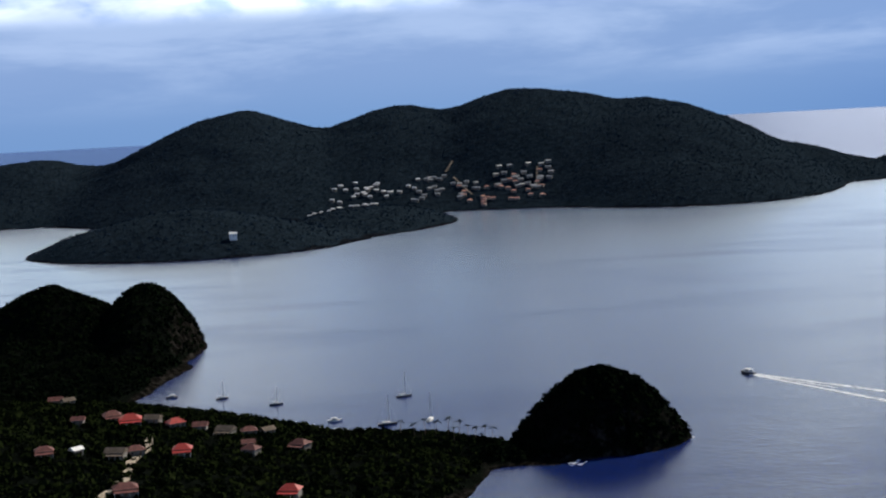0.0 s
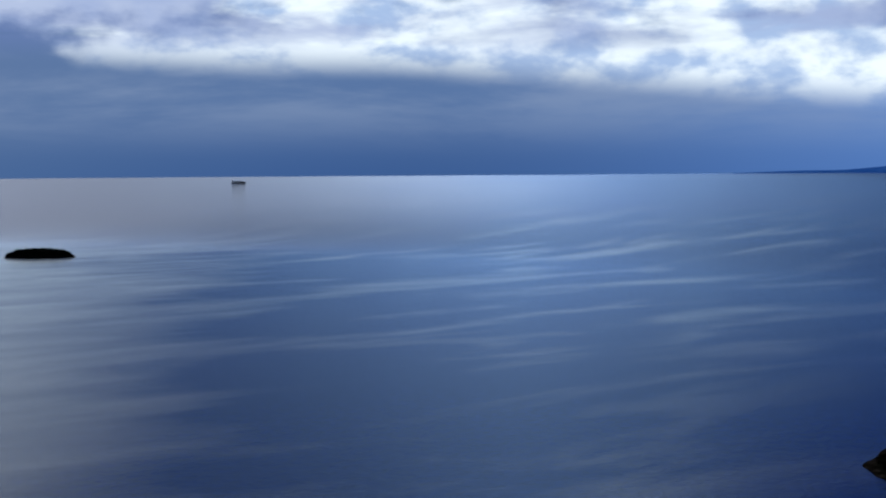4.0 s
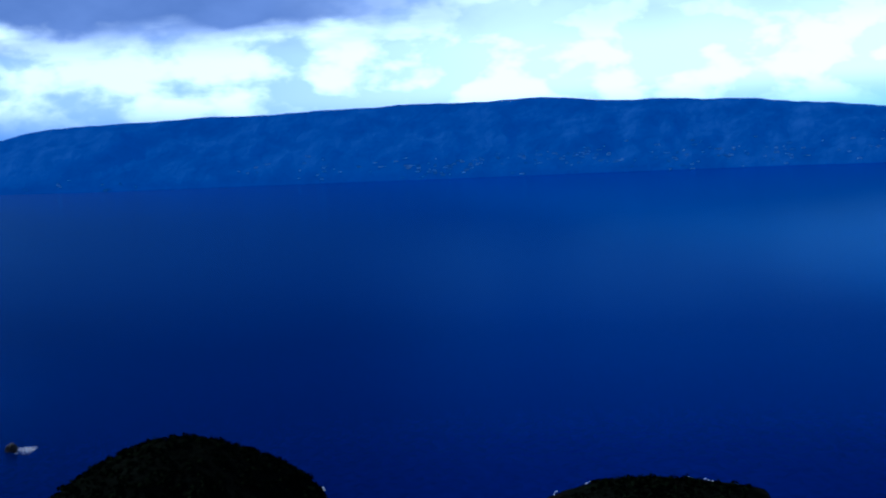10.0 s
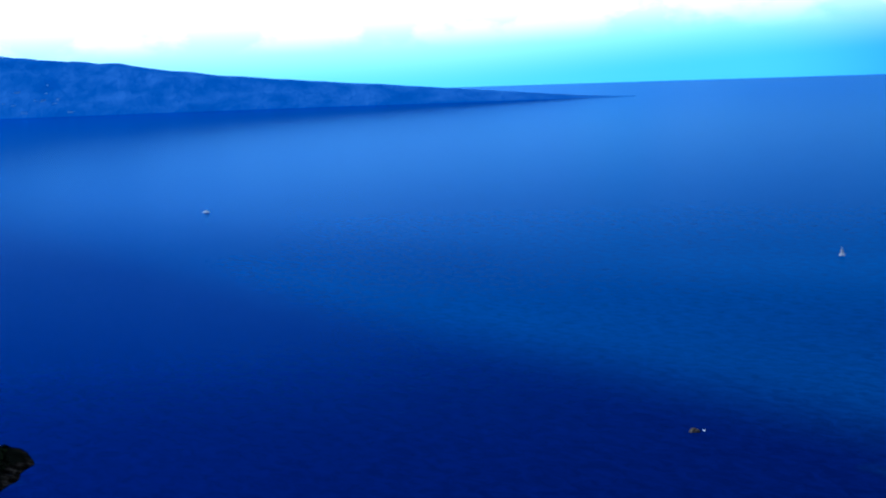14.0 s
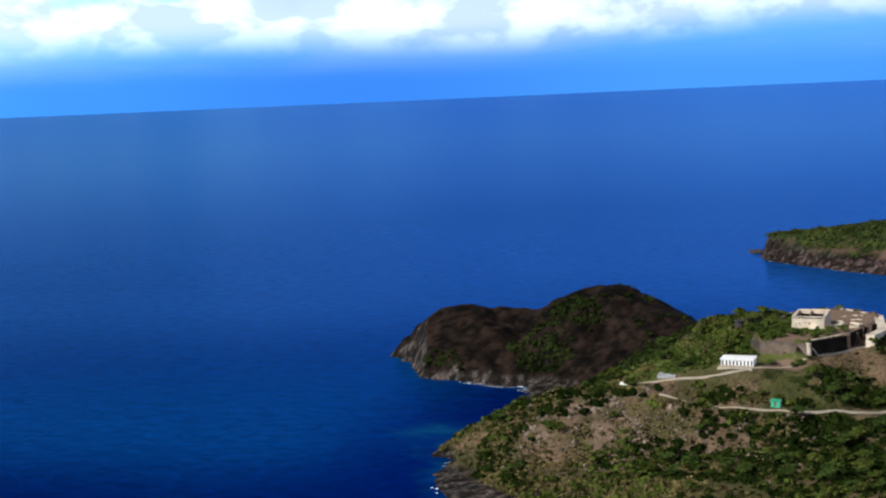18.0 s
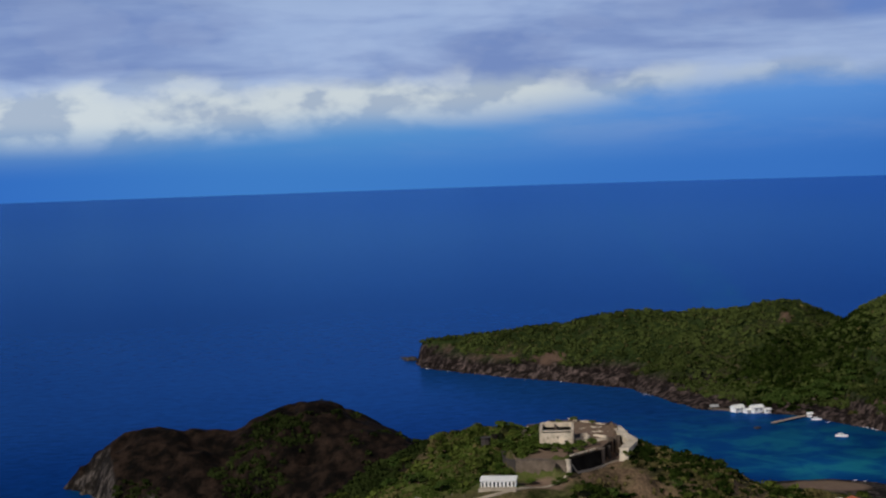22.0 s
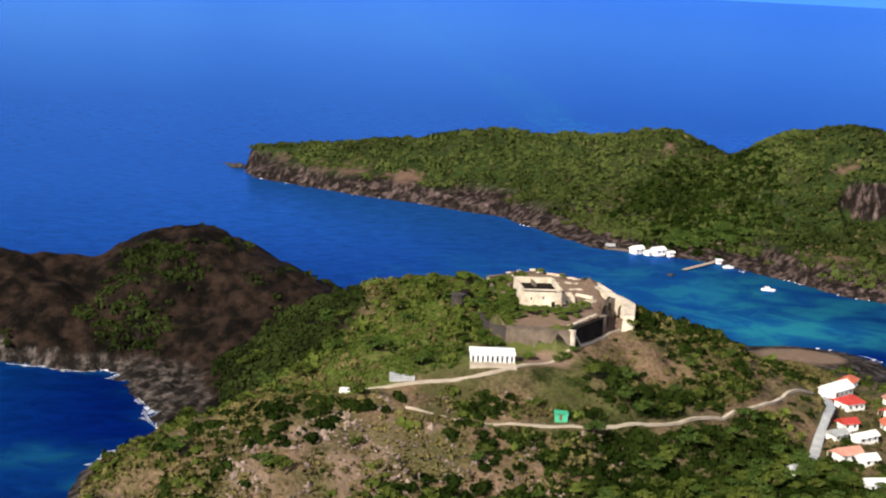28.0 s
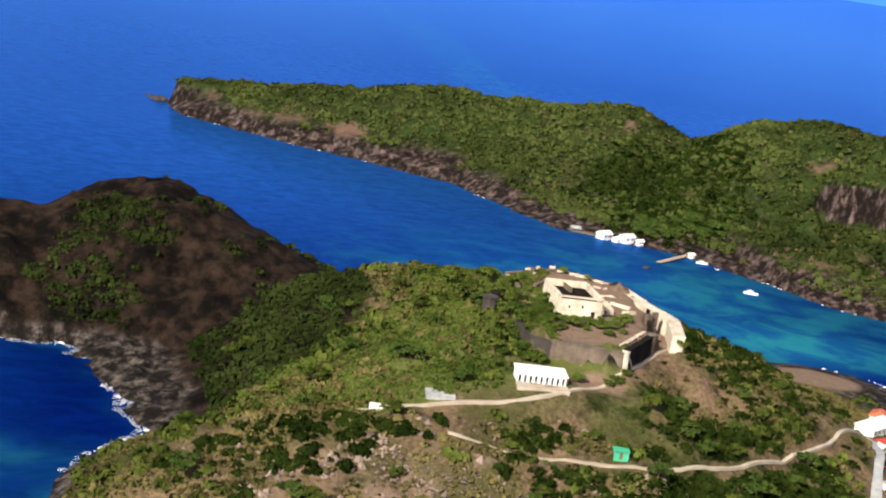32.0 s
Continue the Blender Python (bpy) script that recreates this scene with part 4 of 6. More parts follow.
def scatter(name, fn, area, n, size, mat, label, keep=None, leaves=14, seed=1, low=3.0, high=999.0):
    """Bushes and small trees over a stretch of land, too many to count."""
    rng = np.random.default_rng(seed)
    protos = [clump(rng, leaves) for _ in range(6)]
    x, y = rng.uniform(area[0], area[1], n), rng.uniform(area[2], area[3], n)
    z = fn(x, y)
    ok = (z > low) & (z < high)
    if keep is not None:
        ok &= keep(x, y, z, rng)
    x, y, z = x[ok], y[ok], z[ok]
    s = size[0] + (size[1] - size[0]) * rng.random(len(x)) ** 2.2
    turn = rng.uniform(0, 6.28, len(x))
    kind = rng.integers(0, 6, len(x))
    P = np.array(protos)[kind]
    ca, sa = np.cos(turn)[:, None, None], np.sin(turn)[:, None, None]
    px = (P[..., 0] * ca - P[..., 1] * sa) * s[:, None, None] + x[:, None, None]
    py = (P[..., 0] * sa + P[..., 1] * ca) * s[:, None, None] + y[:, None, None]
    pz = P[..., 2] * (s * rng.uniform(0.7, 1.2, len(x)))[:, None, None] + z[:, None, None]
    V = np.stack([px, py, pz], -1).reshape(-1, 3)
    me = bpy.data.meshes.new(name)
    q = len(V) // 4
    me.vertices.add(len(V))
    me.vertices.foreach_set("co", V.astype(np.float32).ravel())
    me.loops.add(len(V))
    me.loops.foreach_set("vertex_index", np.arange(len(V), dtype=np.int32))
    me.polygons.add(q)
    me.polygons.foreach_set("loop_start", np.arange(q, dtype=np.int32) * 4)
    me.update(calc_edges=True)
    me.materials.append(mat)
    return tagged(new(name, me), label, "vegetation", kind="stuff")


def off_fort(x, y, z, rng):
    u, v = in_fort(x, y)
    walls = inside(u, v, FORT_WALL) & ((u > -13) | (rng.random(len(x)) < 0.3))
    walls |= to_line(u, v, FORT_WALL, True) < 1.5
    near = np.minimum(np.minimum(to_line(x, y, ROAD_LOW), to_line(x, y, ROAD_UP)), to_line(x, y, ROAD_VILLAGE)) < 3.2
    wb = (np.hypot((u + 16.5) / 12, (v + 74) / 8) < 1) | ((u > -30) & (u < 14) & (v > -84) & (v < -49))
    scree = rng.random(len(x)) < 0.4 * np.exp(-(((x - 250) / 36) ** 2 + ((y + 622) / 16) ** 2))
    vill = (np.hypot((x - 88) / 32, (y + 690) / 62) < 1) & (rng.random(len(x)) < 0.8)
    point = np.hypot((x - 48) / 32, (y + 822) / 25) < 1
    return ~(walls | near | wb | vill | scree | point)


def green_patch(x, y, z, rng):
    seaward = (x > 265) & (past_crest(x, y) > 2 + 6 * rng.normal(size=len(x)))
    seaward |= rng.random(len(x)) < 0.95 * np.exp(-(((x - 172) / 34) ** 2 + ((y + 680) / 26) ** 2) ** 2)
    seaward |= np.exp(-(((x - 142) / 60) ** 2 + ((y + 622) / 42) ** 2)) > 0.4 + 0.15 * rng.normal(size=len(x))
    return off_fort(x, y, z, rng) & ~seaward & (fbm(x, y, 45, 3, 31) + rng.normal(size=len(x)) * 0.12 > np.where(lush_fort(x, y, z) > 0.4, -0.06, 0.03))


scatter("bushes", h_fort, (-100, 490, -950, -440), 40000, (0.7, 3.4), M_leaf, "green bushes over the fort hill", green_patch, seed=1)
def on_ridge(x, y, z, rng):
    return off_fort(x, y, z, rng) & (lush_fort(x, y, z) > 0.4)


scatter("tall_scrub", h_fort, (150, 350, -860, -640), 44000, (0.45, 1.5), M_leaf_ridge, "bright green scrub along the ridge", on_ridge, seed=12, leaves=9)
def dry_patch(x, y, z, rng):
    seaward = (x > 265) & (past_crest(x, y) > 0)
    seaward |= np.exp(-(((x - 142) / 60) ** 2 + ((y + 622) / 42) ** 2)) > 0.4 + 0.15 * rng.normal(size=len(x))
    return off_fort(x, y, z, rng) & ~seaward & (fbm(x, y, 22, 4, 33) + rng.normal(size=len(x)) * 0.16 > -0.05)


# leaves darkened to carry the seaward hill's cloud shade
M_leaf_sea = leaf_material("leaves_seaward_shade", (0.002, 0.005, 0.0015), (0.034, 0.046, 0.012), 0.03)


def seaward_patch(x, y, z, rng):
    return fbm(x, y, 38, 3, 35) + rng.normal(size=len(x)) * 0.1 > np.where((x < 265) | (past_crest(x, y) < 0), 9.0, 0.17 + 0.35 * np.exp(-(((x - 340) / 45) ** 2 + ((y + 888) / 26) ** 2)) - 0.6 * np.exp(-(((x - 312) / 36) ** 2 + ((y + 765) / 45) ** 2)))


scatter("dry_bushes", h_fort, (50, 380, -800, -540), 62000, (0.4, 2.1), M_leaf_dry, "dry olive scrub over the fort hill", dry_patch, seed=2, leaves=9)
scatter("dark_scrub", h_fort, (262, 490, -950, -700), 24000, (0.7, 3.0), M_leaf_sea, "green scrub on the seaward hill, darkened as cloud shade", seaward_patch, seed=13, low=7)
def off_cliff(x, y, z, rng):
    slope = np.hypot(h_spit(x + 2, y) - h_spit(x - 2, y), h_spit(x, y + 2) - h_spit(x, y - 2)) / 4
    sea_cliff = (x > 80) & (z < 10 + 0.04 * np.clip(x - 100, 0, 200) + 9 * fbm(x, y, 24, 3, 36))
    return (slope < 1.15 + 0.12 * rng.normal(size=len(x))) & ~sea_cliff & (bare_spit(x, y, z) < 0.5 + 0.2 * rng.normal(size=len(x)))


scatter("bushes", h_spit, (-370, 360, -1500, -910), 60000, (1.0, 4.2), M_leaf_spit, "green scrub over the headland", off_cliff, leaves=12, seed=3, low=5)
scatter("dry_bushes", h_spit, (-370, 360, -1500, -910), 6000, (1.0, 2.4), M_leaf_dry, "dry scrub over the headland", off_cliff, seed=4, low=5)
scatter("woods", h_hamlet, (-600, 20, 300, 850), 26000, (1.8, 4.0), M_leaf_hamlet, "woods round the hamlet, darkened as in shade", leaves=10, seed=5, low=2)
scatter("woods", h_hamlet, (20, 148, 580, 700), 2600, (1.8, 3.6), M_leaf_shaded, "woods on the domed hill, darkened as in shade", leaves=12, seed=15, low=2)


def village_wood(x, y, z, rng):
    roads_at = np.minimum(to_line(x, y, ROAD_LOW), to_line(x, y, ROAD_VILLAGE)) < 2.6
    return off_fort(x, y, z, rng) & ~roads_at & (np.exp(-(((x - 142) / 60) ** 2 + ((y + 626) / 40) ** 2)) + 0.35 * np.exp(-(((x - 130) / 30) ** 2 + ((y + 715) / 40) ** 2)) + 0.75 * np.exp(-(((x - 92) / 24) ** 2 + ((y + 768) / 30) ** 2)) + 0.18 * rng.normal(size=len(x)) + 0.4 * fbm(x, y, 16, 3, 71) > 0.28) & ((x > 88) | (y < -758))


def valley(x, y, z, rng):
    return np.exp(-(((x + 8) / 55) ** 2 + ((y + 1165) / 80) ** 2)) + 0.3 * fbm(x, y, 40, 3, 73) > 0.45 + 0.12 * rng.normal(size=len(x))


# dark foliage, made darker still to hold the shade of slopes facing away
M_leaf_wood_shade = leaf_material("leaves_wood_shade", (0.002, 0.006, 0.001), (0.024, 0.036, 0.007), 0.06)
scatter("village_wood", h_fort, (66, 240, -800, -550), 20000, (1.0, 3.0), M_leaf_wood_shade, "dark green thicket between the road and the village", village_wood, leaves=26, seed=16)


# wood added to darken the hollow, whose shade is in the leaf colour
scatter("valley_shade_wood", h_spit, (-90, 75, -1290, -1060), 5200, (1.6, 4.6), M_leaf_wood_shade, "green wood in the hollow of the headland, hollow's shade in its colour", valley, leaves=20, seed=18, low=1.5)


def rubble(name, fn, area, n, size, mat, label, keep, seed):
    """Broken stones lying on the slope, each an uneven eight-sided lump."""
    rng = np.random.default_rng(seed)
    x, y = rng.uniform(area[0], area[1], n), rng.uniform(area[2], area[3], n)
    z = fn(x, y)
    ok = keep(x, y, z, rng)
    x, y, z = x[ok], y[ok], z[ok]
    k = len(x)
    lump = np.array([(1, 0, 0), (0, 1, 0), (-1, 0, 0), (0, -1, 0), (0, 0, 0.9), (0, 0, -0.6)], float)
    sz = size[0] + (size[1] - size[0]) * rng.random(k) ** 3
    V = (lump[None] + rng.normal(size=(k, 6, 3)) * 0.22) * sz[:, None, None] + np.stack([x, y, z], 1)[:, None, :]
    tri = np.array([(0, 1, 4), (1, 2, 4), (2, 3, 4), (3, 0, 4), (1, 0, 5), (2, 1, 5), (3, 2, 5), (0, 3, 5)])
    F = (tri[None] + np.arange(k)[:, None, None] * 6).reshape(-1, 3)
    return tagged(mesh_ob(name, V.reshape(-1, 3).tolist(), F.tolist(), mat), label, "stones", kind="stuff")


def eroded(x, y, z, rng):
    return (bare_fort(x, y, z) > 0.22 + 0.1 * rng.normal(size=len(x))) & off_fort(x, y, z, rng) & (fbm(x, y, 12, 3, 74) > -0.02)


M_rubble = plain("broken_stone", (0.20, 0.145, 0.115), 0.9, 0.6, 0.5)
rubble("rubble", h_fort, (170, 350, -655, -575), 9000, (0.3, 1.5), M_rubble, "pinkish broken stones on the eroded slope", eroded, 19)


def on_scree(x, y, z, rng):
    return off_fort(x, y, z, rng) & (fbm(x, y, 20, 3, 72) + 0.2 * rng.normal(size=len(x)) > 0.15)


scatter("shrubs", h_fort, (150, 345, -652, -575), 3000, (1.0, 3.4), M_leaf_wood_shade, "dark green shrubs on the eroded slope", on_scree, leaves=34, seed=17)
scatter("woods", h_twin, (-510, -180, 810, 1220), 14000, (2.0, 4.0), M_leaf_shaded, "woods on the twin hill, darkened as in shade", leaves=8, seed=6)
scatter("woods", h_north, (570, 1020, -250, 490), 16000, (2.0, 4.0), M_leaf_shaded, "woods on the northern hills, darkened as in shade", leaves=8, seed=7)
scatter("woods", h_far, (-1700, 1650, 1850, 4000), 60000, (2.0, 4.0), M_leaf_hazy, "forest on the far island, haze tint in its colour", leaves=6, seed=8)
scatter("woods", h_islet, (1210, 1390, 2700, 2880), 900, (2.0, 3.5), M_leaf_shaded, "scrub on the islet, darkened as in shade", seed=9)

# ---- fort ----


def ground_z(fn, x, y):
    return float(fn(np.array([float(x)]), np.array([float(y)]))[0])




def roads(name, line, fn, width, mat, label):
    """A track that follows the ground, with a little thickness."""
    pts = []
    for (ax, ay), (bx, by) in zip(line, line[1:]):
        n = max(2, int(math.hypot(bx - ax, by - ay) / 3))
        pts += [(ax + (bx - ax) * k / n, ay + (by - ay) * k / n) for k in range(n)]
    pts.append(line[-1])
    P = np.array(pts)
    for _ in range(3):
        P[1:-1] = (P[:-2] + 2 * P[1:-1] + P[2:]) / 4
    d = np.gradient(P, axis=0)
    d /= np.linalg.norm(d, axis=1)[:, None]
    nrm = np.stack([-d[:, 1], d[:, 0]], 1)
    w = width * (1 + 0.25 * fbm(P[:, 0], P[:, 1], 12, 3, 41))[:, None] / 2
    L, R = P + nrm * w, P - nrm * w
    z = np.maximum.reduce([fn(Q[:, 0], Q[:, 1]) for Q in (L, P, R)])
    n = len(P)
    V, F = [], []
    for Q, dz in ((L, -0.8), (L, 0.18), (R, 0.18), (R, -0.8)):
        V += [(q[0], q[1], h + dz) for q, h in zip(Q, z)]
    for i in range(n - 1):
        for a in (0, 1, 2):
            F.append((a * n + i, a * n + i + 1, (a + 1) * n + i + 1, (a + 1) * n + i))
    ob = mesh_ob(name, V, F, mat)
    return tagged(ob, label, "road", kind="structure")


roads("road_lower", ROAD_LOW, h_fort, 1.5, M_dirt, "narrow pale road along the slope")
roads("road_upper", ROAD_UP, h_fort, 1.6, M_dirt, "pale track climbing to the fort")
roads("road_village", ROAD_VILLAGE, h_fort, 3.6, M_grey, "grey village street")
roads("road_hamlet", ROAD_HAMLET, h_hamlet, 4.0, M_dirt, "pale lane between the houses")

# ---- fort ----
fort = thing("fort", FORT_AT, "ruined stone fort with pale roofless keep on a hilltop", "fort")


def wall_run(bm, a, b, z0, z1, thick, batter=0.0, lip=0.0):
    """A wall between two plan points, thicker at its foot, with a coping."""
    ax, ay = a
    bx, by = b
    dx, dy = bx - ax, by - ay
    n = math.hypot(dx, dy)
    nx, ny = -dy / n, dx / n
    ring = []
    for z, t in ((z0, thick / 2 + batter), (z1 - lip, thick / 2), (z1 - lip, thick / 2 + lip * 0.6), (z1, thick / 2 + lip * 0.6)):
        ring.append([bm.verts.new((ax + nx * t * s, ay + ny * t * s, z)) for s in (1, -1)] + [bm.verts.new((bx + nx * t * s, by + ny * t * s, z)) for s in (-1, 1)])
    for lo, hi in zip(ring, ring[1:]):
        for i in range(4):
            bm.faces.new((lo[i], lo[(i + 1) % 4], hi[(i + 1) % 4], hi[i]))
    bm.faces.new(ring[-1])
    bm.faces.new(ring[0][::-1])
    bmesh.ops.recalc_face_normals(bm, faces=bm.faces)


W_ = FORT_WALL
# wall 4 turns from the sun; its shade is in the stone colour
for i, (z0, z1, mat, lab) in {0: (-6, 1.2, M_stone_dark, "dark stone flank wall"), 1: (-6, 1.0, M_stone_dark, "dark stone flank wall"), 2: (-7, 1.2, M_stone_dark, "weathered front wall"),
                              3: (-7, 1.9, M_stone, "long weathered front wall with a pale coping"), 4: (-7, 2.6, M_shade_stone, "wall beside the gate, in shade"),
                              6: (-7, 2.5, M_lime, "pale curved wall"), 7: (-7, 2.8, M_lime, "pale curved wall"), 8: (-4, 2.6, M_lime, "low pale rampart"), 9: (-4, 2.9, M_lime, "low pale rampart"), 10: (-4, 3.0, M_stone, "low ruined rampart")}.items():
    bm = bmesh.new()
    wall_run(bm, W_[i], W_[i + 1], z0, z1, 4.2 if i in (6, 7, 8) else 1.8, 0.35, 0.4)
    part("wall", bm, mat, fort, lab)
for (x, y, r, z0, z1, mat) in ((-35.5, -22, 2.4, -7, 7.0, M_stone_dark), (-33.5, -12, 1.6, -7, 6.5, M_shade_stone), (-14, -48, 1.1, -7, 2.1, M_stone), (9.5, -48, 1.2, -7, 2.3, M_lime), (20.5, -24, 1.6, -7, 3.2, M_stone), (22.4, -14, 0.9, -7, 2.4, M_stone_dark)):
    bm = bmesh.new()
    n = 8
    rings = [[bm.verts.new((x + rr * math.cos(6.283 * k / n), y + rr * math.sin(6.283 * k / n), z)) for k in range(n)] for z, rr in ((z0, r * 1.15), (z1 - 0.5, r), (z1 - 0.5, r * 1.2), (z1, r * 1.2))]
    for lo, hi in zip(rings, rings[1:]):
        for k in range(n):
            bm.faces.new((lo[k], lo[(k + 1) % n], hi[(k + 1) % n], hi[k]))
    bm.faces.new(rings[-1])
    part("turret", bm, mat, fort)
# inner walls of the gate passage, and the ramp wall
# first two runs carry the ditch's shade as near-black stone
for a, b, z0, z1, mat in (((20.5, -24), (22, 2), -7, 2.8, M_shade_stone), ((22, 2), (24, 15), -7, 2.6, M_shade_stone), ((20.6, -5), (22.6, -3.6), -7, 4.8, M_stone), ((23.4, -1.5), (25.2, 0), -7, 5.0, M_stone), ((-14, -44.5), (7, -44.5), -1, 1.6, M_stone), ((8, -44), (18.4, -21), -1, 2.8, M_lime)):
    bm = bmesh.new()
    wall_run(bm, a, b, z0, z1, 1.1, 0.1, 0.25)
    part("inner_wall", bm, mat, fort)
# keep: four thick walls round an open floor, its shade painted black
keep = thing("keep", pose(-5.6, 0.5, 0.9, 0, 0, 11), "", "")
keep.parent = fort
kw, kd, kh = 7.6, 11.0, 7.2
for a, b, h in (((-kw, -kd), (kw, -kd), kh - 0.6), ((kw, -kd), (kw, kd), kh), ((kw, kd), (-kw, kd), kh + 0.8), ((-kw, kd), (-kw, -kd), kh)):
    bm = bmesh.new()
    wall_run(bm, a, b, -2, h, 1.0, 0.3, 0.0)
    part("keep_wall", bm, M_lime, keep)
for a, b in (((-kw, -kd), (kw, -kd)), ((kw, -kd), (kw, kd)), ((kw, kd), (-kw, kd)), ((-kw, kd), (-kw, -kd))):
    bm = bmesh.new()
    wall_run(bm, a, b, kh + 0.1, kh + 0.5, 1.3, 0.0, 0.0)
    part("coping", bm, M_lime, keep)
# raised black slab stands in for the dark inside of the keep
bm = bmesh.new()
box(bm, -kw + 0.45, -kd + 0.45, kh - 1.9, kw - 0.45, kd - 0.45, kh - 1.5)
part("shade_floor_slab", bm, M_shade_stone, keep)
bm = bmesh.new()
wall_run(bm, (-1.0, kd - 1), (-0.4, 2.0), kh - 3.5, kh + 0.2, 0.8)
part("partition", bm, M_stone, keep)
# black panels stand in for the shade inside the keep's openings
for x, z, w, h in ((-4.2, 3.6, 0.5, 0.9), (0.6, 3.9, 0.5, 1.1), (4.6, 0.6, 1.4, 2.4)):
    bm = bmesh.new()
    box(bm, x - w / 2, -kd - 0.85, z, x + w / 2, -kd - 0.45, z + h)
    part("opening", bm, M_shade_stone, keep)
# ruined side rooms on the keep's far flank
for a, b, h in (((4, -2), (9, 0), 2.2), ((9, 0), (8.5, 9), 1.8), ((4.5, 8), (8, 9), 2.6), ((13.5, 3), (18, 6), 1.2), ((10, 16), (17, 12), 1.0), ((-24, 4), (-17, 2), 2.4), ((-24, 4), (-25, 16), 2.8), ((-18, 20), (-12, 32), 2.3)):
    bm = bmesh.new()
    wall_run(bm, a, b, 0.5, 1.4 + h, 1.3, 0.3)
    part("ruined_wall", bm, M_lime if a[0] > 0 else M_stone, fort)
# dark block painted in for the shade of the ruin's opening
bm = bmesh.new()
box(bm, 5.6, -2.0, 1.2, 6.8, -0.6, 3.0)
part("opening", bm, M_glass_and_shade, fort)
# tumbled stones on the far rampart
rng = random.Random(5)
for k in range(80):
    s = rng.random()
    a, b = [(W_[9], W_[10]), (W_[10], W_[11]), (W_[8], W_[9]), ((-16, 26), (10, 34)), ((2, 24), (20, 30))][k % 5]
    x, y = a[0] + (b[0] - a[0]) * s + rng.uniform(-3.5, 3.5), a[1] + (b[1] - a[1]) * s + rng.uniform(-4, 3)
    u, v, w = rng.uniform(0.4, 1.3), rng.uniform(0.4, 1.1), rng.uniform(0.1, 0.55)
    bm = bmesh.new()
    vs = box(bm, -u, -v, -1.5, u, v, w)
    for q in vs:
        q.co += Vector([rng.uniform(-0.35, 0.35) for _ in range(3)])
    ob = part("stone", bm, M_lime if rng.random() < 0.5 else M_stone, fort)
    ob.matrix_basis = pose(x, y, 1.25 + max(0, (y - 20) / 25) * 1.4, rng.uniform(-8, 8), rng.uniform(-8, 8), rng.uniform(0, 180))

# barrack with nine arches
bx = FORT_AT @ pose(-18.5, -67, -6.3, 0, 0, 8)
barrack = thing("barrack", bx, "long low white barrack with a row of dark arches", "building")
bm = bmesh.new()
n, half, dep, ht = 9, 7.8, 3.2, 2.6
pitch_ = 2 * half / n
box(bm, -half, -dep + 0.6, -1.5, half, dep, ht)
for k in range(n + 1):
    x = -half + k * pitch_
    box(bm, max(-half, x - 0.42), -dep, -1.5, min(half, x + 0.42), -dep + 0.6, 2.15)
box(bm, -half, -dep, 2.15, half, -dep + 0.6, ht)
part("wall", bm, M_white, barrack)
# each arch's inner shade is a dark panel set into it
for k in range(n):
    x = -half + (k + 0.5) * pitch_
    bm = bmesh.new()
    box(bm, x - pitch_ / 2 + 0.42, -dep + 0.5, 0, x + pitch_ / 2 - 0.42, -dep + 0.585, 2.3)
    part("arch", bm, M_glass_and_shade, barrack, "dark arched opening")
    bm = bmesh.new()
    w2 = pitch_ / 2 - 0.42
    top = [bm.verts.new((x + w2 * math.cos(a), -dep + 0.05, 1.75 + 0.5 * math.sin(a))) for a in np.linspace(0, math.pi, 7)]
    cap = [bm.verts.new((x + w2, -dep + 0.05, 2.28)), bm.verts.new((x - w2, -dep + 0.05, 2.28))]
    bm.faces.new(top + [cap[1], cap[0]])
    bmesh.ops.solidify(bm, geom=bm.faces[:], thickness=0.4)
    part("arch_head", bm, M_white, barrack)
bm = bmesh.new()
vs = box(bm, -half - 0.4, -dep - 0.5, ht, half + 0.4, dep + 0.4, ht + 0.35)
for q in vs:
    if q.co.y > 0:
        q.co.z += 0.7
part("roof", bm, M_white, barrack, "pale flat pitched roof")
bm = bmesh.new()
box(bm, -half - 0.5, -dep - 5, -2.5, half + 0.5, -dep, -0.1)
part("terrace", bm, M_dirt, barrack)


# ---- houses ----
HN = [0]


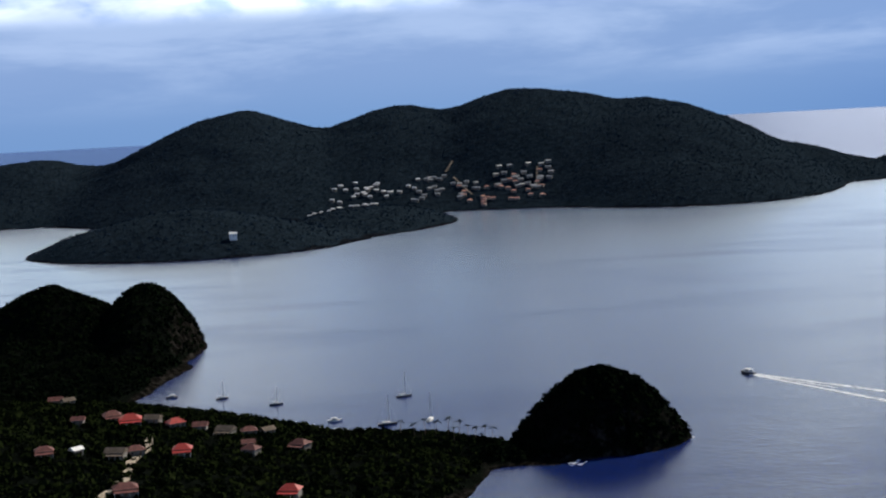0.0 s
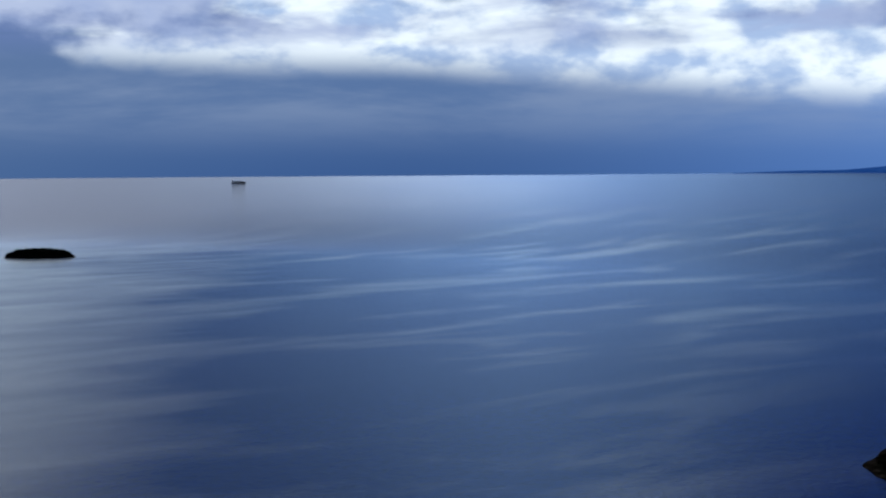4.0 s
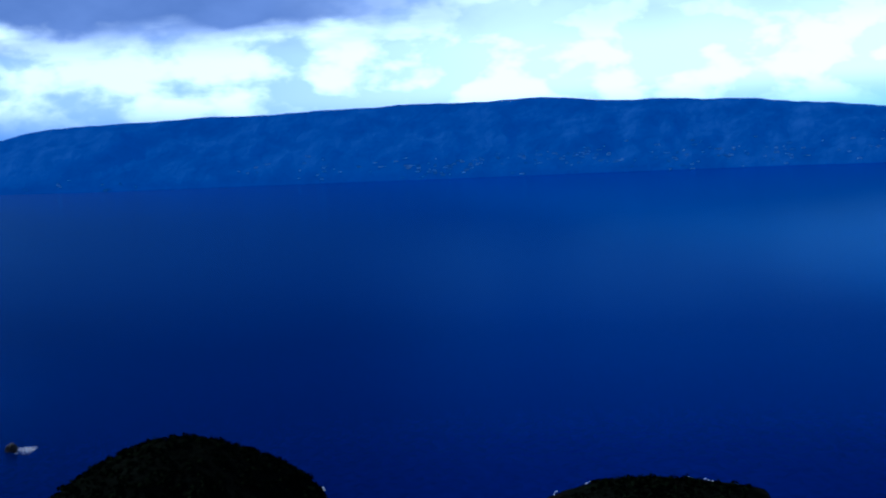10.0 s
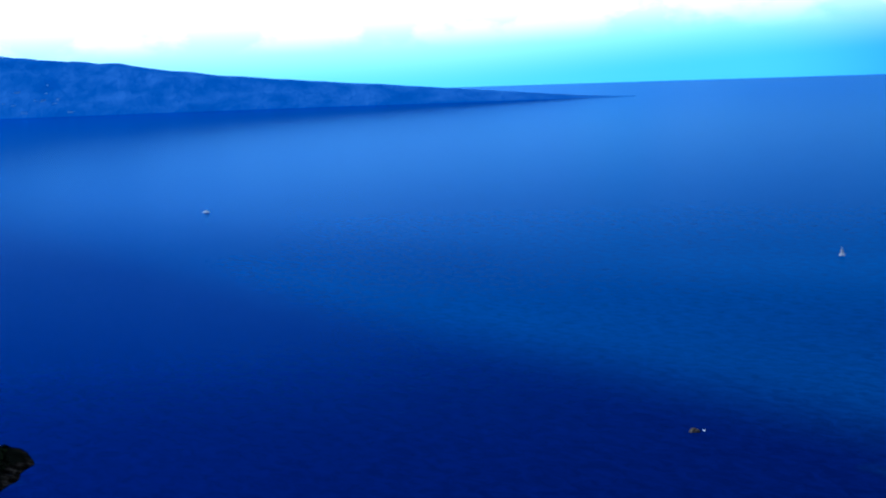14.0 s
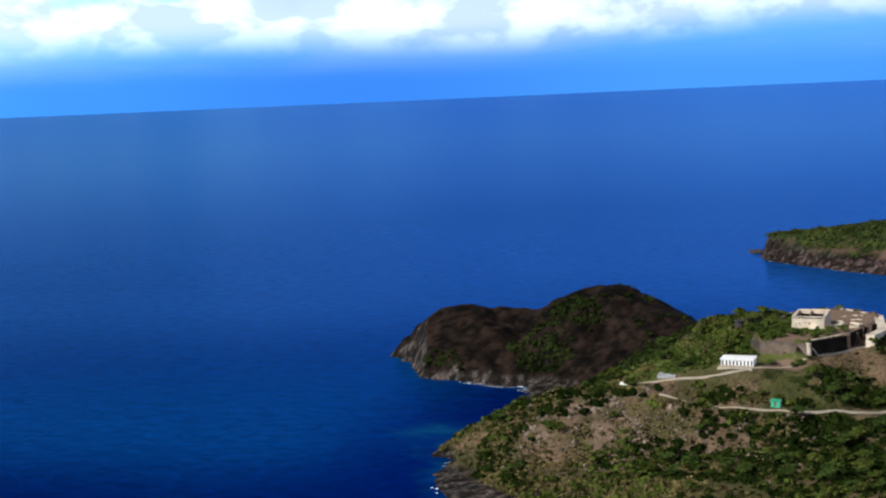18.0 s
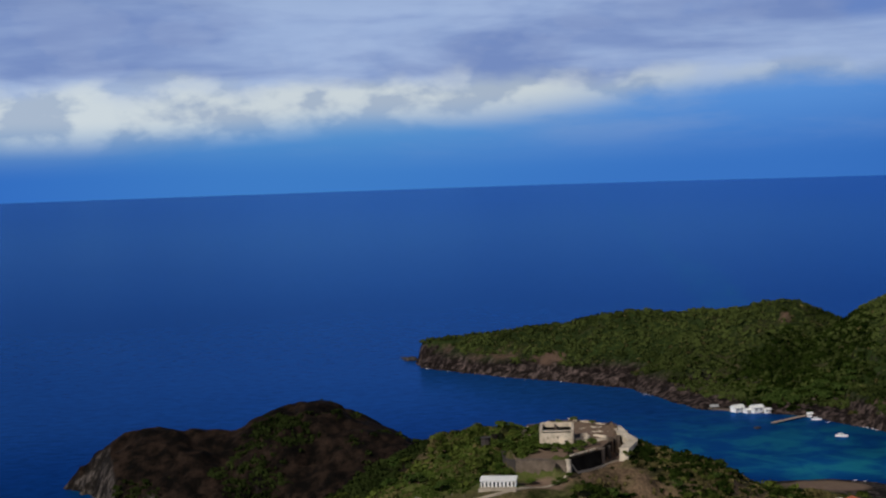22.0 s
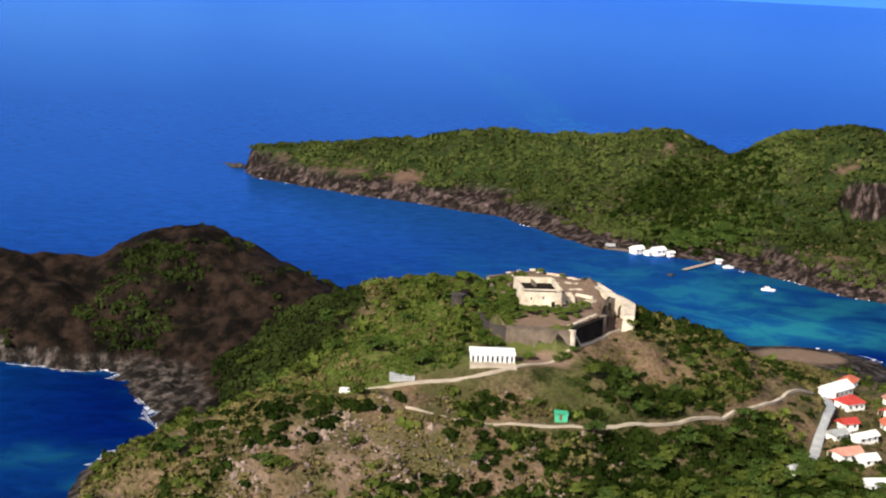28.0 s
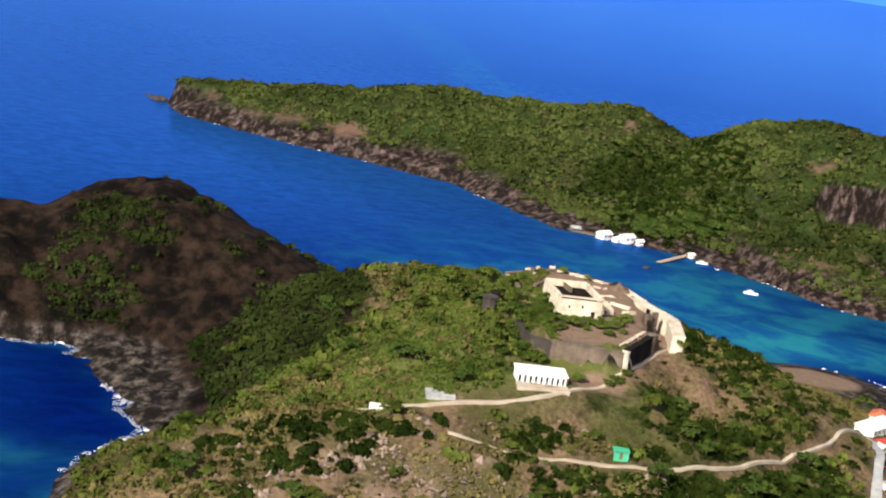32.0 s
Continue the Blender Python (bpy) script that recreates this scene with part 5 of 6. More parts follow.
def house(place, fn, w, d, h, turn, roof, wall=None, hip=False, porch=False, label="", group="houses in the village", lift=0.0):
    """A small island house: walls, pitched roof with eaves, door, shuttered windows, porch."""
    x, y = place
    c, s = math.cos(radians(turn)), math.sin(radians(turn))
    zs = [ground_z(fn, x + c * u - s * v, y + s * u + c * v) for u in (-w / 2, w / 2) for v in (-d / 2, d / 2)]
    z = max(zs) * 0.7 + min(zs) * 0.3 + lift
    foot = min(zs) - z - 0.8
    ob = thing("house", pose(x, y, z, 0, 0, turn), label, "house", group)
    wall = wall or M_white
    bm = bmesh.new()
    box(bm, -w / 2, -d / 2, foot, w / 2, d / 2, h)
    part("wall", bm, wall, ob)
    e, rh = 0.7, 0.32 * min(w, d)
    inset = min(w, d) / 2 if hip else 0.0
    bm = bmesh.new()
    lo = [bm.verts.new((px, py, h)) for px, py in ((-w / 2 - e, -d / 2 - e), (w / 2 + e, -d / 2 - e), (w / 2 + e, d / 2 + e), (-w / 2 - e, d / 2 + e))]
    if w >= d:
        ri = [bm.verts.new((px, 0, h + rh)) for px in (-w / 2 - e + inset, w / 2 + e - inset)]
        fs = ((lo[0], lo[1], ri[1], ri[0]), (lo[2], lo[3], ri[0], ri[1]), (lo[1], lo[2], ri[1]), (lo[3], lo[0], ri[0]))
    else:
        ri = [bm.verts.new((0, py, h + rh)) for py in (-d / 2 - e + inset, d / 2 + e - inset)]
        fs = ((lo[1], lo[2], ri[1], ri[0]), (lo[3], lo[0], ri[0], ri[1]), (lo[0], lo[1], ri[0]), (lo[2], lo[3], ri[1]))
    for f in fs:
        bm.faces.new(f)
    bm.faces.new(lo[::-1])
    for q in lo:
        q.co.z -= 0.2
    part("roof", bm, roof, ob)
    for side in (-1, 1):
        for k in range(max(2, int(w / 3))):
            n = max(2, int(w / 3))
            px = -w / 2 + (k + 0.5) * w / n
            bm = bmesh.new()
            if side == -1 and k == n // 2:
                box(bm, px - 0.5, side * d / 2 - 0.06, 0, px + 0.5, side * d / 2 + 0.06, 2.05)
                part("door", bm, M_wood, ob)
            else:
                box(bm, px - 0.5, side * d / 2 - 0.06, 1.0, px + 0.5, side * d / 2 + 0.06, 2.1)
                part("window", bm, M_glass_and_shade, ob)
    if porch:
        bm = bmesh.new()
        vs = box(bm, -w / 2 - 0.3, -d / 2 - 3.0, h - 0.75, w / 2 + 0.3, -d / 2 - 0.05, h - 0.6)
        for q in vs:
            if q.co.y < -d / 2 - 1:
                q.co.z -= 0.5
        part("porch_roof", bm, roof, ob)
        for px in np.linspace(-w / 2, w / 2, 4):
            bm = bmesh.new()
            box(bm, px - 0.08, -d / 2 - 2.8, foot, px + 0.08, -d / 2 - 2.64, h - 1.15)
            part("post", bm, M_white, ob)
    return ob


L_RED, L_OR, L_PINK, L_GREY = "white house under a red hipped roof among trees", "house with an orange tiled roof among dark trees", "pale house with a faded pink roof", "low building under a grey sheet roof"
for (p, w, d, h, turn, roof, hip, porch, lab) in (
        ((70, -718), 9, 8, 3.2, 20, M_red, True, True, L_RED), ((66, -741), 14, 8, 3.4, 35, M_white, False, False, "long building with a bright white roof"),
        ((82, -692), 6.5, 5, 2.8, 10, M_red, False, True, "small house with a red gabled roof"), ((92, -679), 7, 5, 2.6, 25, M_grey, False, False, L_GREY),
        ((82, -676), 10, 4.5, 2.7, 25, M_white, False, False, "low house with a white sheet roof"), ((98, -655), 9, 6, 3.0, 15, M_pink, False, True, L_PINK),
        ((93, -649), 6, 5, 2.7, 15, M_white, False, False, "small white-roofed house beside the street"), ((124, -641), 6, 4.5, 2.6, 40, M_grey, True, False, "small shed with a pale grey roof"),
        ((55, -706), 8, 7, 3.4, 30, M_red, True, True, L_RED), ((46, -728), 7, 6, 3.0, 0, M_pink, False, False, L_PINK), ((52, -760), 9, 6, 3.0, 50, M_orange, True, False, L_OR),
        ((100, -627), 7, 5, 2.8, 0, M_white, False, False, "white-roofed house under trees"), ((40, -690), 8, 6, 3.0, 60, M_grey, False, True, L_GREY), ((66, -690), 6, 5, 2.8, 80, M_orange, False, False, L_OR),
        ((62, -664), 8, 6, 3.0, 15, M_red, True, False, L_RED), ((70, -640), 7, 6, 3.0, 0, M_pink, True, False, L_PINK)):
    house(p, h_fort, w, d, h, turn, roof, M_white, hip, porch, lab)
for (p, w, d, h, turn, roof, hip, porch, lab) in (
        ((-179, 626), 9, 7, 3, 20, M_pink, True, True, L_PINK), ((-167, 616), 11, 8, 3.2, 10, M_red, True, True, L_RED), ((-157, 628), 8, 6, 3, -15, M_grey, False, False, L_GREY),
        ((-144, 623), 9, 7, 3, 30, M_red, True, False, L_RED), ((-130, 620), 7, 6, 2.8, 0, M_pink, False, False, L_PINK), ((-115, 611), 9, 6, 3, -20, M_grey, False, True, L_GREY),
        ((-104, 622), 8, 6, 2.8, 15, M_pink, True, False, L_PINK), ((-96, 640), 7, 5, 2.8, 40, M_grey, False, False, L_GREY), ((-192, 603), 6, 5, 2.8, 0, M_orange, False, False, L_OR),
        ((-187, 513), 8, 6, 3, 15, M_pink, True, True, L_PINK), ((-174, 522), 5, 4, 2.6, 50, M_white, False, False, "small white outbuilding beside the lane"), ((-156, 526), 9, 6, 3, -10, M_grey, False, True, L_GREY),
        ((-149, 537), 8, 6, 3, 20, M_pink, True, False, L_PINK), ((-128, 548), 8.5, 7, 3.4, 5, M_red, True, True, L_RED), ((-96, 563), 8, 6, 3, -25, M_pink, True, False, L_PINK),
        ((-99, 577), 6, 5, 2.8, 10, M_orange, False, False, L_OR), ((-73, 586), 9, 7, 3.2, -30, M_pink, True, True, L_PINK), ((-139, 462), 10, 7, 3.4, 15, M_orange, True, True, L_OR),
        ((-70, 493), 9, 7, 3.2, -10, M_red, True, True, L_RED), ((-240, 745), 8, 6, 3, 10, M_pink, False, False, L_PINK), ((-228, 728), 7, 5, 3, 35, M_grey, False, False, L_GREY)):
    house(p, h_hamlet, w, d, h, turn, {M_pink: M_dull_roof, M_grey: M_stone, M_orange: M_dull_roof}.get(roof, roof), M_dull_wall, hip, porch, lab, "houses in the hamlet")
for (p, w, d, h, turn, roof, lab) in (((53, -1098), 8, 6, 2.6, 30, M_white, "white boathouse at the water's edge"), ((40, -1092), 8, 5.5, 3.0, 25, M_white, "white two-storey house on the shore"),
                                      ((47, -1092), 4, 4, 2.4, 40, M_white, "small white shed beside the quay"), ((68, -1110), 5, 4, 2.4, 0, M_grey, "grey stone hut by the rocks"),
                                      ((33, -1088), 4, 3, 2.3, 20, M_white, "small white shed beside the quay"), ((7, -1067), 3, 2.5, 2.2, 10, M_white, "white kiosk at the jetty head")):
    house(p, h_spit, w, d, h, turn, roof, M_stone if roof is M_grey else M_white, False, False, lab, "buildings on the far shore")

# the far island's little town
rng = random.Random(12)
town = []
proto = {}
for k in range(130):
    cx, cy, sx, sy = [(-165, 2680, 60, 60), (-105, 2860, 75, 45), (45, 2860, 55, 60), (150, 2800, 70, 60), (205, 2850, 45, 50)][k % 5]
    x, y = rng.uniform(cx - 1.3 * sx, cx + 1.3 * sx), rng.uniform(cy - 1.1 * sy, cy + 1.1 * sy)
    z = ground_z(h_far, x, y)
    if z < 4:
        continue
    key = k % 5
    if key not in proto:
        roof = [M_white, M_white, M_grey, M_pink, M_grey][key]
        ob = house((x, y), h_far, 7.0 + key, 5.5, 2.0, rng.uniform(-25, 25), roof, M_dull_wall, key == 3, False, ["white-roofed house in the hillside town", "grey-roofed house in the hillside town", "pale grey house in the hillside town", "faded red-roofed house in the hillside town", "brown-roofed house in the hillside town"][key], "houses of the far town", 2.0)
        proto[key] = ob
    else:
        copy_thing(proto[key], pose(x, y, z + 2.0, 0, 0, rng.uniform(-30, 30)))
house((-286, 1989), h_far, 11, 8, 4, 10, M_white, M_white, False, False, "lone white house on the wooded point", "houses of the far town", 4)
for line in ([(60, 2900), (75, 2860), (95, 2800)], [(45, 2940), (62, 2990)], [(225, 2800), (235, 2880)]):
    roads("road_town", line, h_far, 3.0, M_stone, "narrow street climbing through the far town").location.z += 4

# green hut and white sign by the roads
hut = thing("hut", pose(208, -645.5, ground_z(h_fort, 208, -645.5) - 0.1, 0, 0, 172), "small green roadside hut with a pale side", "hut")
bm = bmesh.new()
box(bm, -2.2, -1.4, -0.6, 2.2, 1.4, 2.4)
part("wall", bm, M_green, hut)
bm = bmesh.new()
vs = box(bm, -2.5, -1.8, 2.4, 2.5, 1.8, 2.6)
for q in vs:
    q.co.z += 0.25 * (q.co.y > 0)
part("roof", bm, M_green, hut)
bm = bmesh.new()
box(bm, 2.22, -1.3, 0.1, 2.28, 1.3, 2.3)
part("side_panel", bm, M_white, hut)
bm = bmesh.new()
box(bm, -0.6, -1.5, 0, 0.4, -1.42, 2.0)
part("door", bm, M_wood, hut)
van = thing("van", pose(281, -660, ground_z(h_fort, 281, -660) + 0.25, 0, 0, 170), "white van parked on the track", "van")
bm = bmesh.new()
vs = box(bm, -2.3, -0.9, 0.4, 2.3, 0.9, 1.3)
vs = box(bm, -2.3, -0.85, 1.3, 1.5, 0.85, 2.1)
vs[5].co.x -= 0.6
vs[6].co.x -= 0.6
part("body", bm, M_white, van)
for px in (-1.4, 1.4):
    for py in (-0.85, 0.85):
        bm = bmesh.new()
        bmesh.ops.create_cone(bm, cap_ends=True, segments=12, radius1=0.36, radius2=0.36, depth=0.22, matrix=pose(px, py, 0.36, 90, 0, 0))
        part("wheel", bm, M_hull, van)
bm = bmesh.new()
box(bm, 0.3, -0.88, 1.4, 1.0, 0.88, 1.9)
part("window", bm, M_glass_and_shade, van)

# low grey concrete slab on the bend of the track, with a broken kerb
slab = thing("platform", pose(261, -664.5, ground_z(h_fort, 261, -664.5) - 0.25, 0, 0, 176), "low pale grey concrete platform beside the track", "platform")
bm = bmesh.new()
vs = box(bm, -4.6, -2.2, -1.2, 4.2, 2.4, 0.5)
for q in vs:
    q.co.z += 0.5 * (q.co.y > 0) * (q.co.z > 0)
part("deck", bm, M_grey, slab)
for px, w_ in ((-3.4, 1.1), (-1.2, 0.8), (1.8, 1.4)):
    bm = bmesh.new()
    box(bm, px - w_, -2.5, 0.2, px + w_, -2.15, 0.85)
    part("kerb", bm, M_grey, slab)

# ---- boats ----


def hull(bm, length, beam, height, draft=0.4):
    st = [(-0.5, 0.72, 1.0), (-0.25, 0.95, 0.95), (0.0, 1.0, 0.95), (0.25, 0.82, 1.02), (0.42, 0.4, 1.12), (0.5, 0.03, 1.2)]
    rows = []
    for s, b, h in st:
        x = s * length
        rows.append([bm.verts.new((x, y * b * beam / 2, z)) for y, z in ((-1, h * height), (-0.85, 0.0), (0, -draft), (0.85, 0.0), (1, h * height))])
    for a, b in zip(rows, rows[1:]):
        for i in range(4):
            bm.faces.new((a[i], b[i], b[i + 1], a[i + 1]))
        bm.faces.new((a[4], b[4], b[0], a[0]))
    bm.faces.new(rows[0][::-1])
    bmesh.ops.recalc_face_normals(bm, faces=bm.faces)


def yacht(x, y, turn, length, mat, mast=1.45, sail=False, label="moored sailing yacht with a bare mast", group="moored yachts", z=0.0):
    ob = thing("sailboat", pose(x, y, z, 0, 0, turn), label, "sailboat", group)
    bm = bmesh.new()
    hull(bm, length, length * 0.3, 1.1)
    part("hull", bm, mat, ob)
    bm = bmesh.new()
    vs = box(bm, -0.22 * length, -0.09 * length, 1.0, 0.2 * length, 0.09 * length, 1.75)
    vs[5].co.x -= 0.7
    vs[6].co.x -= 0.7
    part("cabin", bm, M_white, ob)
    bm = bmesh.new()
    bmesh.ops.create_cone(bm, cap_ends=True, segments=8, radius1=0.2, radius2=0.13, depth=mast * length, matrix=pose(0.08 * length, 0, 1 + mast * length / 2))
    part("mast", bm, M_alu, ob)
    bm = bmesh.new()
    bmesh.ops.create_cone(bm, cap_ends=True, segments=8, radius1=0.16, radius2=0.14, depth=0.42 * length, matrix=pose(-0.14 * length, 0, 2.4, 0, 90, 0))
    part("boom", bm, M_white, ob)
    for a, b in (((0.5 * length, 0), 1), ((-0.5 * length, 0), 1), ((0.06 * length, 0.14 * length), 1), ((0.06 * length, -0.14 * length), 1)):
        bm = bmesh.new()
        p0, p1 = Vector((a[0], a[1], 1.2)), Vector((0.08 * length, 0, mast * length * 0.97))
        q = (p1 - p0).to_track_quat("Z", "Y").to_matrix().to_4x4()
        bmesh.ops.create_cone(bm, cap_ends=True, segments=4, radius1=0.03, radius2=0.03, depth=(p1 - p0).length, matrix=Matrix.Translation((p0 + p1) / 2) @ q)
        part("stay", bm, M_alu, ob)
    if sail:
        bm = bmesh.new()
        v = [bm.verts.new(p) for p in ((0.06 * length, 0.02, 2.6), (-0.36 * length, 0.5, 2.6), (0.06 * length, 0.02, mast * length))]
        bm.faces.new(v)
        v = [bm.verts.new(p) for p in ((0.12 * length, 0.02, 2.2), (0.48 * length, 0.1, 1.6), (0.1 * length, 0.02, mast * length * 0.92))]
        bm.faces.new(v)
        bmesh.ops.solidify(bm, geom=bm.faces[:], thickness=0.05)
        part("sail", bm, M_white, ob)
    return ob


def motorboat(x, y, turn, length, label, mat=None, group="", z=0.0):
    ob = thing("motorboat", pose(x, y, z, 0, 0, turn), label, "boat", group)
    bm = bmesh.new()
    hull(bm, length, length * 0.32, 0.09 * length + 0.4)
    part("hull", bm, mat or M_white, ob)
    bm = bmesh.new()
    h0 = 0.09 * length + 0.3
    vs = box(bm, -0.22 * length, -0.11 * length, h0, 0.18 * length, 0.11 * length, h0 + 0.13 * length)
    vs[5].co.x -= 0.06 * length
    vs[6].co.x -= 0.06 * length
    part("cabin", bm, M_white, ob)
    bm = bmesh.new()
    box(bm, -0.16 * length, -0.113 * length, h0 + 0.05 * length, 0.1 * length, 0.113 * length, h0 + 0.1 * length)
    part("window", bm, M_glass_and_shade, ob)
    bm = bmesh.new()
    box(bm, -0.3 * length, -0.12 * length, h0 + 0.13 * length, 0.14 * length, 0.12 * length, h0 + 0.145 * length)
    part("roof", bm, M_white, ob)
    return ob


def afloat(x, y):
    return float(sea_z(math.hypot(x - SEA_X, y - SEA_Y), math.degrees(math.atan2(x - SEA_X, y - SEA_Y))))


yacht(-22, 797, 20, 11, M_hull, label="dark-hulled sailing yacht moored in the bay")
yacht(-31, 709, 15, 12, M_hull, label="sailing yacht with a white deck moored off the palms")
yacht(-5, 715, 75, 11, M_white, label="white sailing yacht lying end-on at its mooring")
yacht(-107, 792, 10, 9, M_hull, 1.3, label="small dark sailing yacht near the shore")
yacht(-147, 824, 30, 9, M_hull, 1.3, label="small dark sailing yacht near the shore")
motorboat(-64, 727, 10, 9, "white cabin cruiser moored off the wooded shore")
motorboat(-184, 838, 200, 8, "dark fishing boat near the headland", M_hull)
motorboat(212, 814, 122, 13, "white ferry under way with a foaming wake", M_hull)
motorboat(3, -988, 160, 8, "white motorboat moored in the turquoise bay")
motorboat(5, -1054, 170, 7, "white boat beside the jetty")
yacht(983, -1066, 60, 5.6, M_white, 1.5, True, "white sailing boat under sail offshore", "sailing boats", afloat(983, -1066))
motorboat(1981, 750, 195, 10.3, "white speedboat trailing a wake far offshore", z=afloat(1981, 750) + 0.3)
motorboat(1770, -778, 30, 9.2, "white boat far offshore", z=afloat(1770, -778) + 0.2)

# cargo ship on the horizon
_a = radians(32.6)
_r = float(shore_r(np.array([32.6]), np.array([-0.72]))[0])
ship = thing("cargo_ship", pose(_r * math.sin(_a), -20 + _r * math.cos(_a), float(sea_z(np.array([_r]), np.array([32.6]))[0]) + 1, 0, 0, -30), "grey cargo ship on the horizon", "ship")
bm = bmesh.new()
hull(bm, 46, 8, 4.5)
part("hull", bm, M_hull, ship)
for k in range(6):
    bm = bmesh.new()
    box(bm, -12 + k * 5, -3, 4, -7.6 + k * 5, 3, 8)
    part("container", bm, M_grey, ship)
bm = bmesh.new()
box(bm, -20, -3, 4, -14, 3, 10.5)
part("bridge", bm, M_white, ship)


def foam(name, pts, label, fleck=1.0):
    """Broken white water: many small flat flakes close to the surface."""
    rng2 = np.random.default_rng(len(pts) + 3)
    V, F = [], []
    for x, y, r, n in pts:
        for _ in range(n):
            a, d = rng2.uniform(0, 6.28), r * math.sqrt(rng2.random())
            cx, cy, s = x + d * math.cos(a), y + d * math.sin(a), fleck * rng2.uniform(0.25, 0.9)
            i = len(V)
            m = 6
            lift = float(sea_z(math.hypot(cx - SEA_X, cy - SEA_Y), math.degrees(math.atan2(cx - SEA_X, cy - SEA_Y)))) if abs(cx) > 1100 else 0.0
            ph = rng2.uniform(0, 6.28)
            for k in range(m):
                q = s * rng2.uniform(0.5, 1.1)
                V.append((cx + q * 1.6 * math.cos(ph + 6.28 * k / m), cy + q * math.sin(ph + 6.28 * k / m), lift + 0.12))
            V.append((cx, cy, lift + 0.3 * s + 0.12))
            for k in range(m):
                F.append((i + k, i + (k + 1) % m, i + m))
    return tagged(mesh_ob(name, V, F, M_foam), label, "foam", kind="stuff")


pts = []
d = Vector((280 - 212, 708 - 814)).normalized()
side = Vector((-d.y, d.x))
for k in range(150):
    s = k * 0.85
    for arm in (-1, 1):
        p = Vector((212, 814)) + d * (s + 4) + side * arm * (1.6 + s * 0.085)
        pts.append((p.x, p.y, 0.8 + s * 0.012, max(2, int(15 - s * 0.09))))
    if s < 70:
        p = Vector((212, 814)) + d * (s + 8)
        pts.append((p.x, p.y, 1.2, 2))
foam("wake", pts, "white wake spreading behind the ferry")
pts = [(1981 + 4.9 * k, 750 + 0.9 * k, 4 + k * 0.1, max(2, 60 - k * 2)) for k in range(40)]
foam("wake", pts, "thin white wake behind the speedboat")
# surf along rocky shores
rng3 = np.random.default_rng(8)
for fn, area, n, lab in ((h_fort, (325, 425, -830, -600), 60000, "thin white surf in the cove under the hill"), (h_fort, (-100, 490, -950, -440), 16000, "white surf at the foot of the fort hill"), (h_spit, (-370, 360, -1500, -910), 42000, "white surf along the headland"),
                         (h_north, (570, 1030, -250, 490), 26000, "white surf in the rocky cove"), (h_hamlet, (-300, 150, 450, 860), 26000, "pale surf along the beach")):
    x, y = rng3.uniform(area[0], area[1], n), rng3.uniform(area[2], area[3], n)
    h = fn(x, y)
    ok = (h > -0.9) & (h < 0.1) & (fbm(x, y, 22, 3, 51) > (0.1 if n == 60000 else 0.3))
    foam("surf", [(a, b, 1.0, 2) for a, b in zip(x[ok][:420], y[ok][:420])], lab, 0.3 if n == 60000 else 1.0)


def rock(x, y, r, h, label, z=-0.6, mat=None):
    bm = bmesh.new()
    bmesh.ops.create_icosphere(bm, subdivisions=3, radius=1.0)
    for v in bm.verts:
        n = noise.fractal(v.co * 1.6 + Vector((x, y, 0)), 1.0, 2.0, 4)
        v.co = v.co * (1 + 0.35 * n)
        v.co = Vector((v.co.x * r, v.co.y * r, max(-0.3, v.co.z) * h))
    me = bpy.data.meshes.new("rock")
    bm.to_mesh(me)
    bm.free()
    me.materials.append(mat or M_stone_dark)
    ob = new("rock", me)
    ob.matrix_basis = pose(x, y, z, 0, 0, 30)
    return tagged(ob, label, "rock", "rocks in the sea")


rock(1062, 276, 4.5, 6.5, "dark pointed sea stack with surf")
foam("surf", [(1068, 268, 9, 110), (1056, 266, 8, 30), (970, 284, 12, 260), (958, 294, 9, 160)], "white surf round the sea stack")
rock(600, -498, 3, 2.5, "small dark rock awash")
rock(462, -517, 2.5, 1.2, "small rock breaking the surface over the reef")
foam("surf", [(462, -520, 2.5, 8), (600, -501, 3, 4)], "white water over the reef")
for x, y, r, h in ((317, -1464, 5, 3), (322, -1476, 3.5, 2), (312, -1456, 6, 5), (325, -1482, 2, 1.2)):
    rock(x, y, r, h, "dark rock off the headland's tip")
foam("surf", [(324, -1468, 6, 90), (328, -1482, 5, 80), (316, -1454, 5, 50)], "white surf on the headland's tip")
rock(134, 628, 3.0, 3.0, "dark rock at the wooded hill's foot")
rock(137, 633, 2.0, 1.6, "dark rock at the wooded hill's foot")

# jetty
jet = thing("jetty", pose(0, 0, 0), "pale wooden jetty on posts reaching into the bay", "jetty")
a, b = Vector((8, -1070)), Vector((38, -1042))
dv = (b - a).normalized()
nv = Vector((-dv.y, dv.x))
k = 0
while k * 1.5 < (b - a).length:
    p = a + dv * (k * 1.5)
    bm = bmesh.new()
    box(bm, -0.68, -1.5, 0.9, 0.68, 1.5, 1.05)
    ob = part("plank", bm, M_dirt, jet)
    ob.matrix_basis = pose(p.x, p.y, 0, 0, 0, math.degrees(math.atan2(dv.y, dv.x)))
    if k % 4 == 0:
        for s in (-1.3, 1.3):
            bm = bmesh.new()
            bmesh.ops.create_cone(bm, cap_ends=True, segments=6, radius1=0.16, radius2=0.16, depth=3.2, matrix=pose(p.x + nv.x * s, p.y + nv.y * s, 0))
            part("post", bm, M_wood, jet)
    k += 1
bm = bmesh.new()
box(bm, -2, -1.5, -1, 2, 1.5, 0.9, pose(51, -1027, 0, 0, 0, 40))
tagged(part("mooring_block", bm, M_stone_dark, None), "dark mooring block beyond the jetty end", "block")
quay = thing("quay", pose(62, -1108, 0, 0, 0, -30), "low stone quay along the shore", "quay")
bm = bmesh.new()
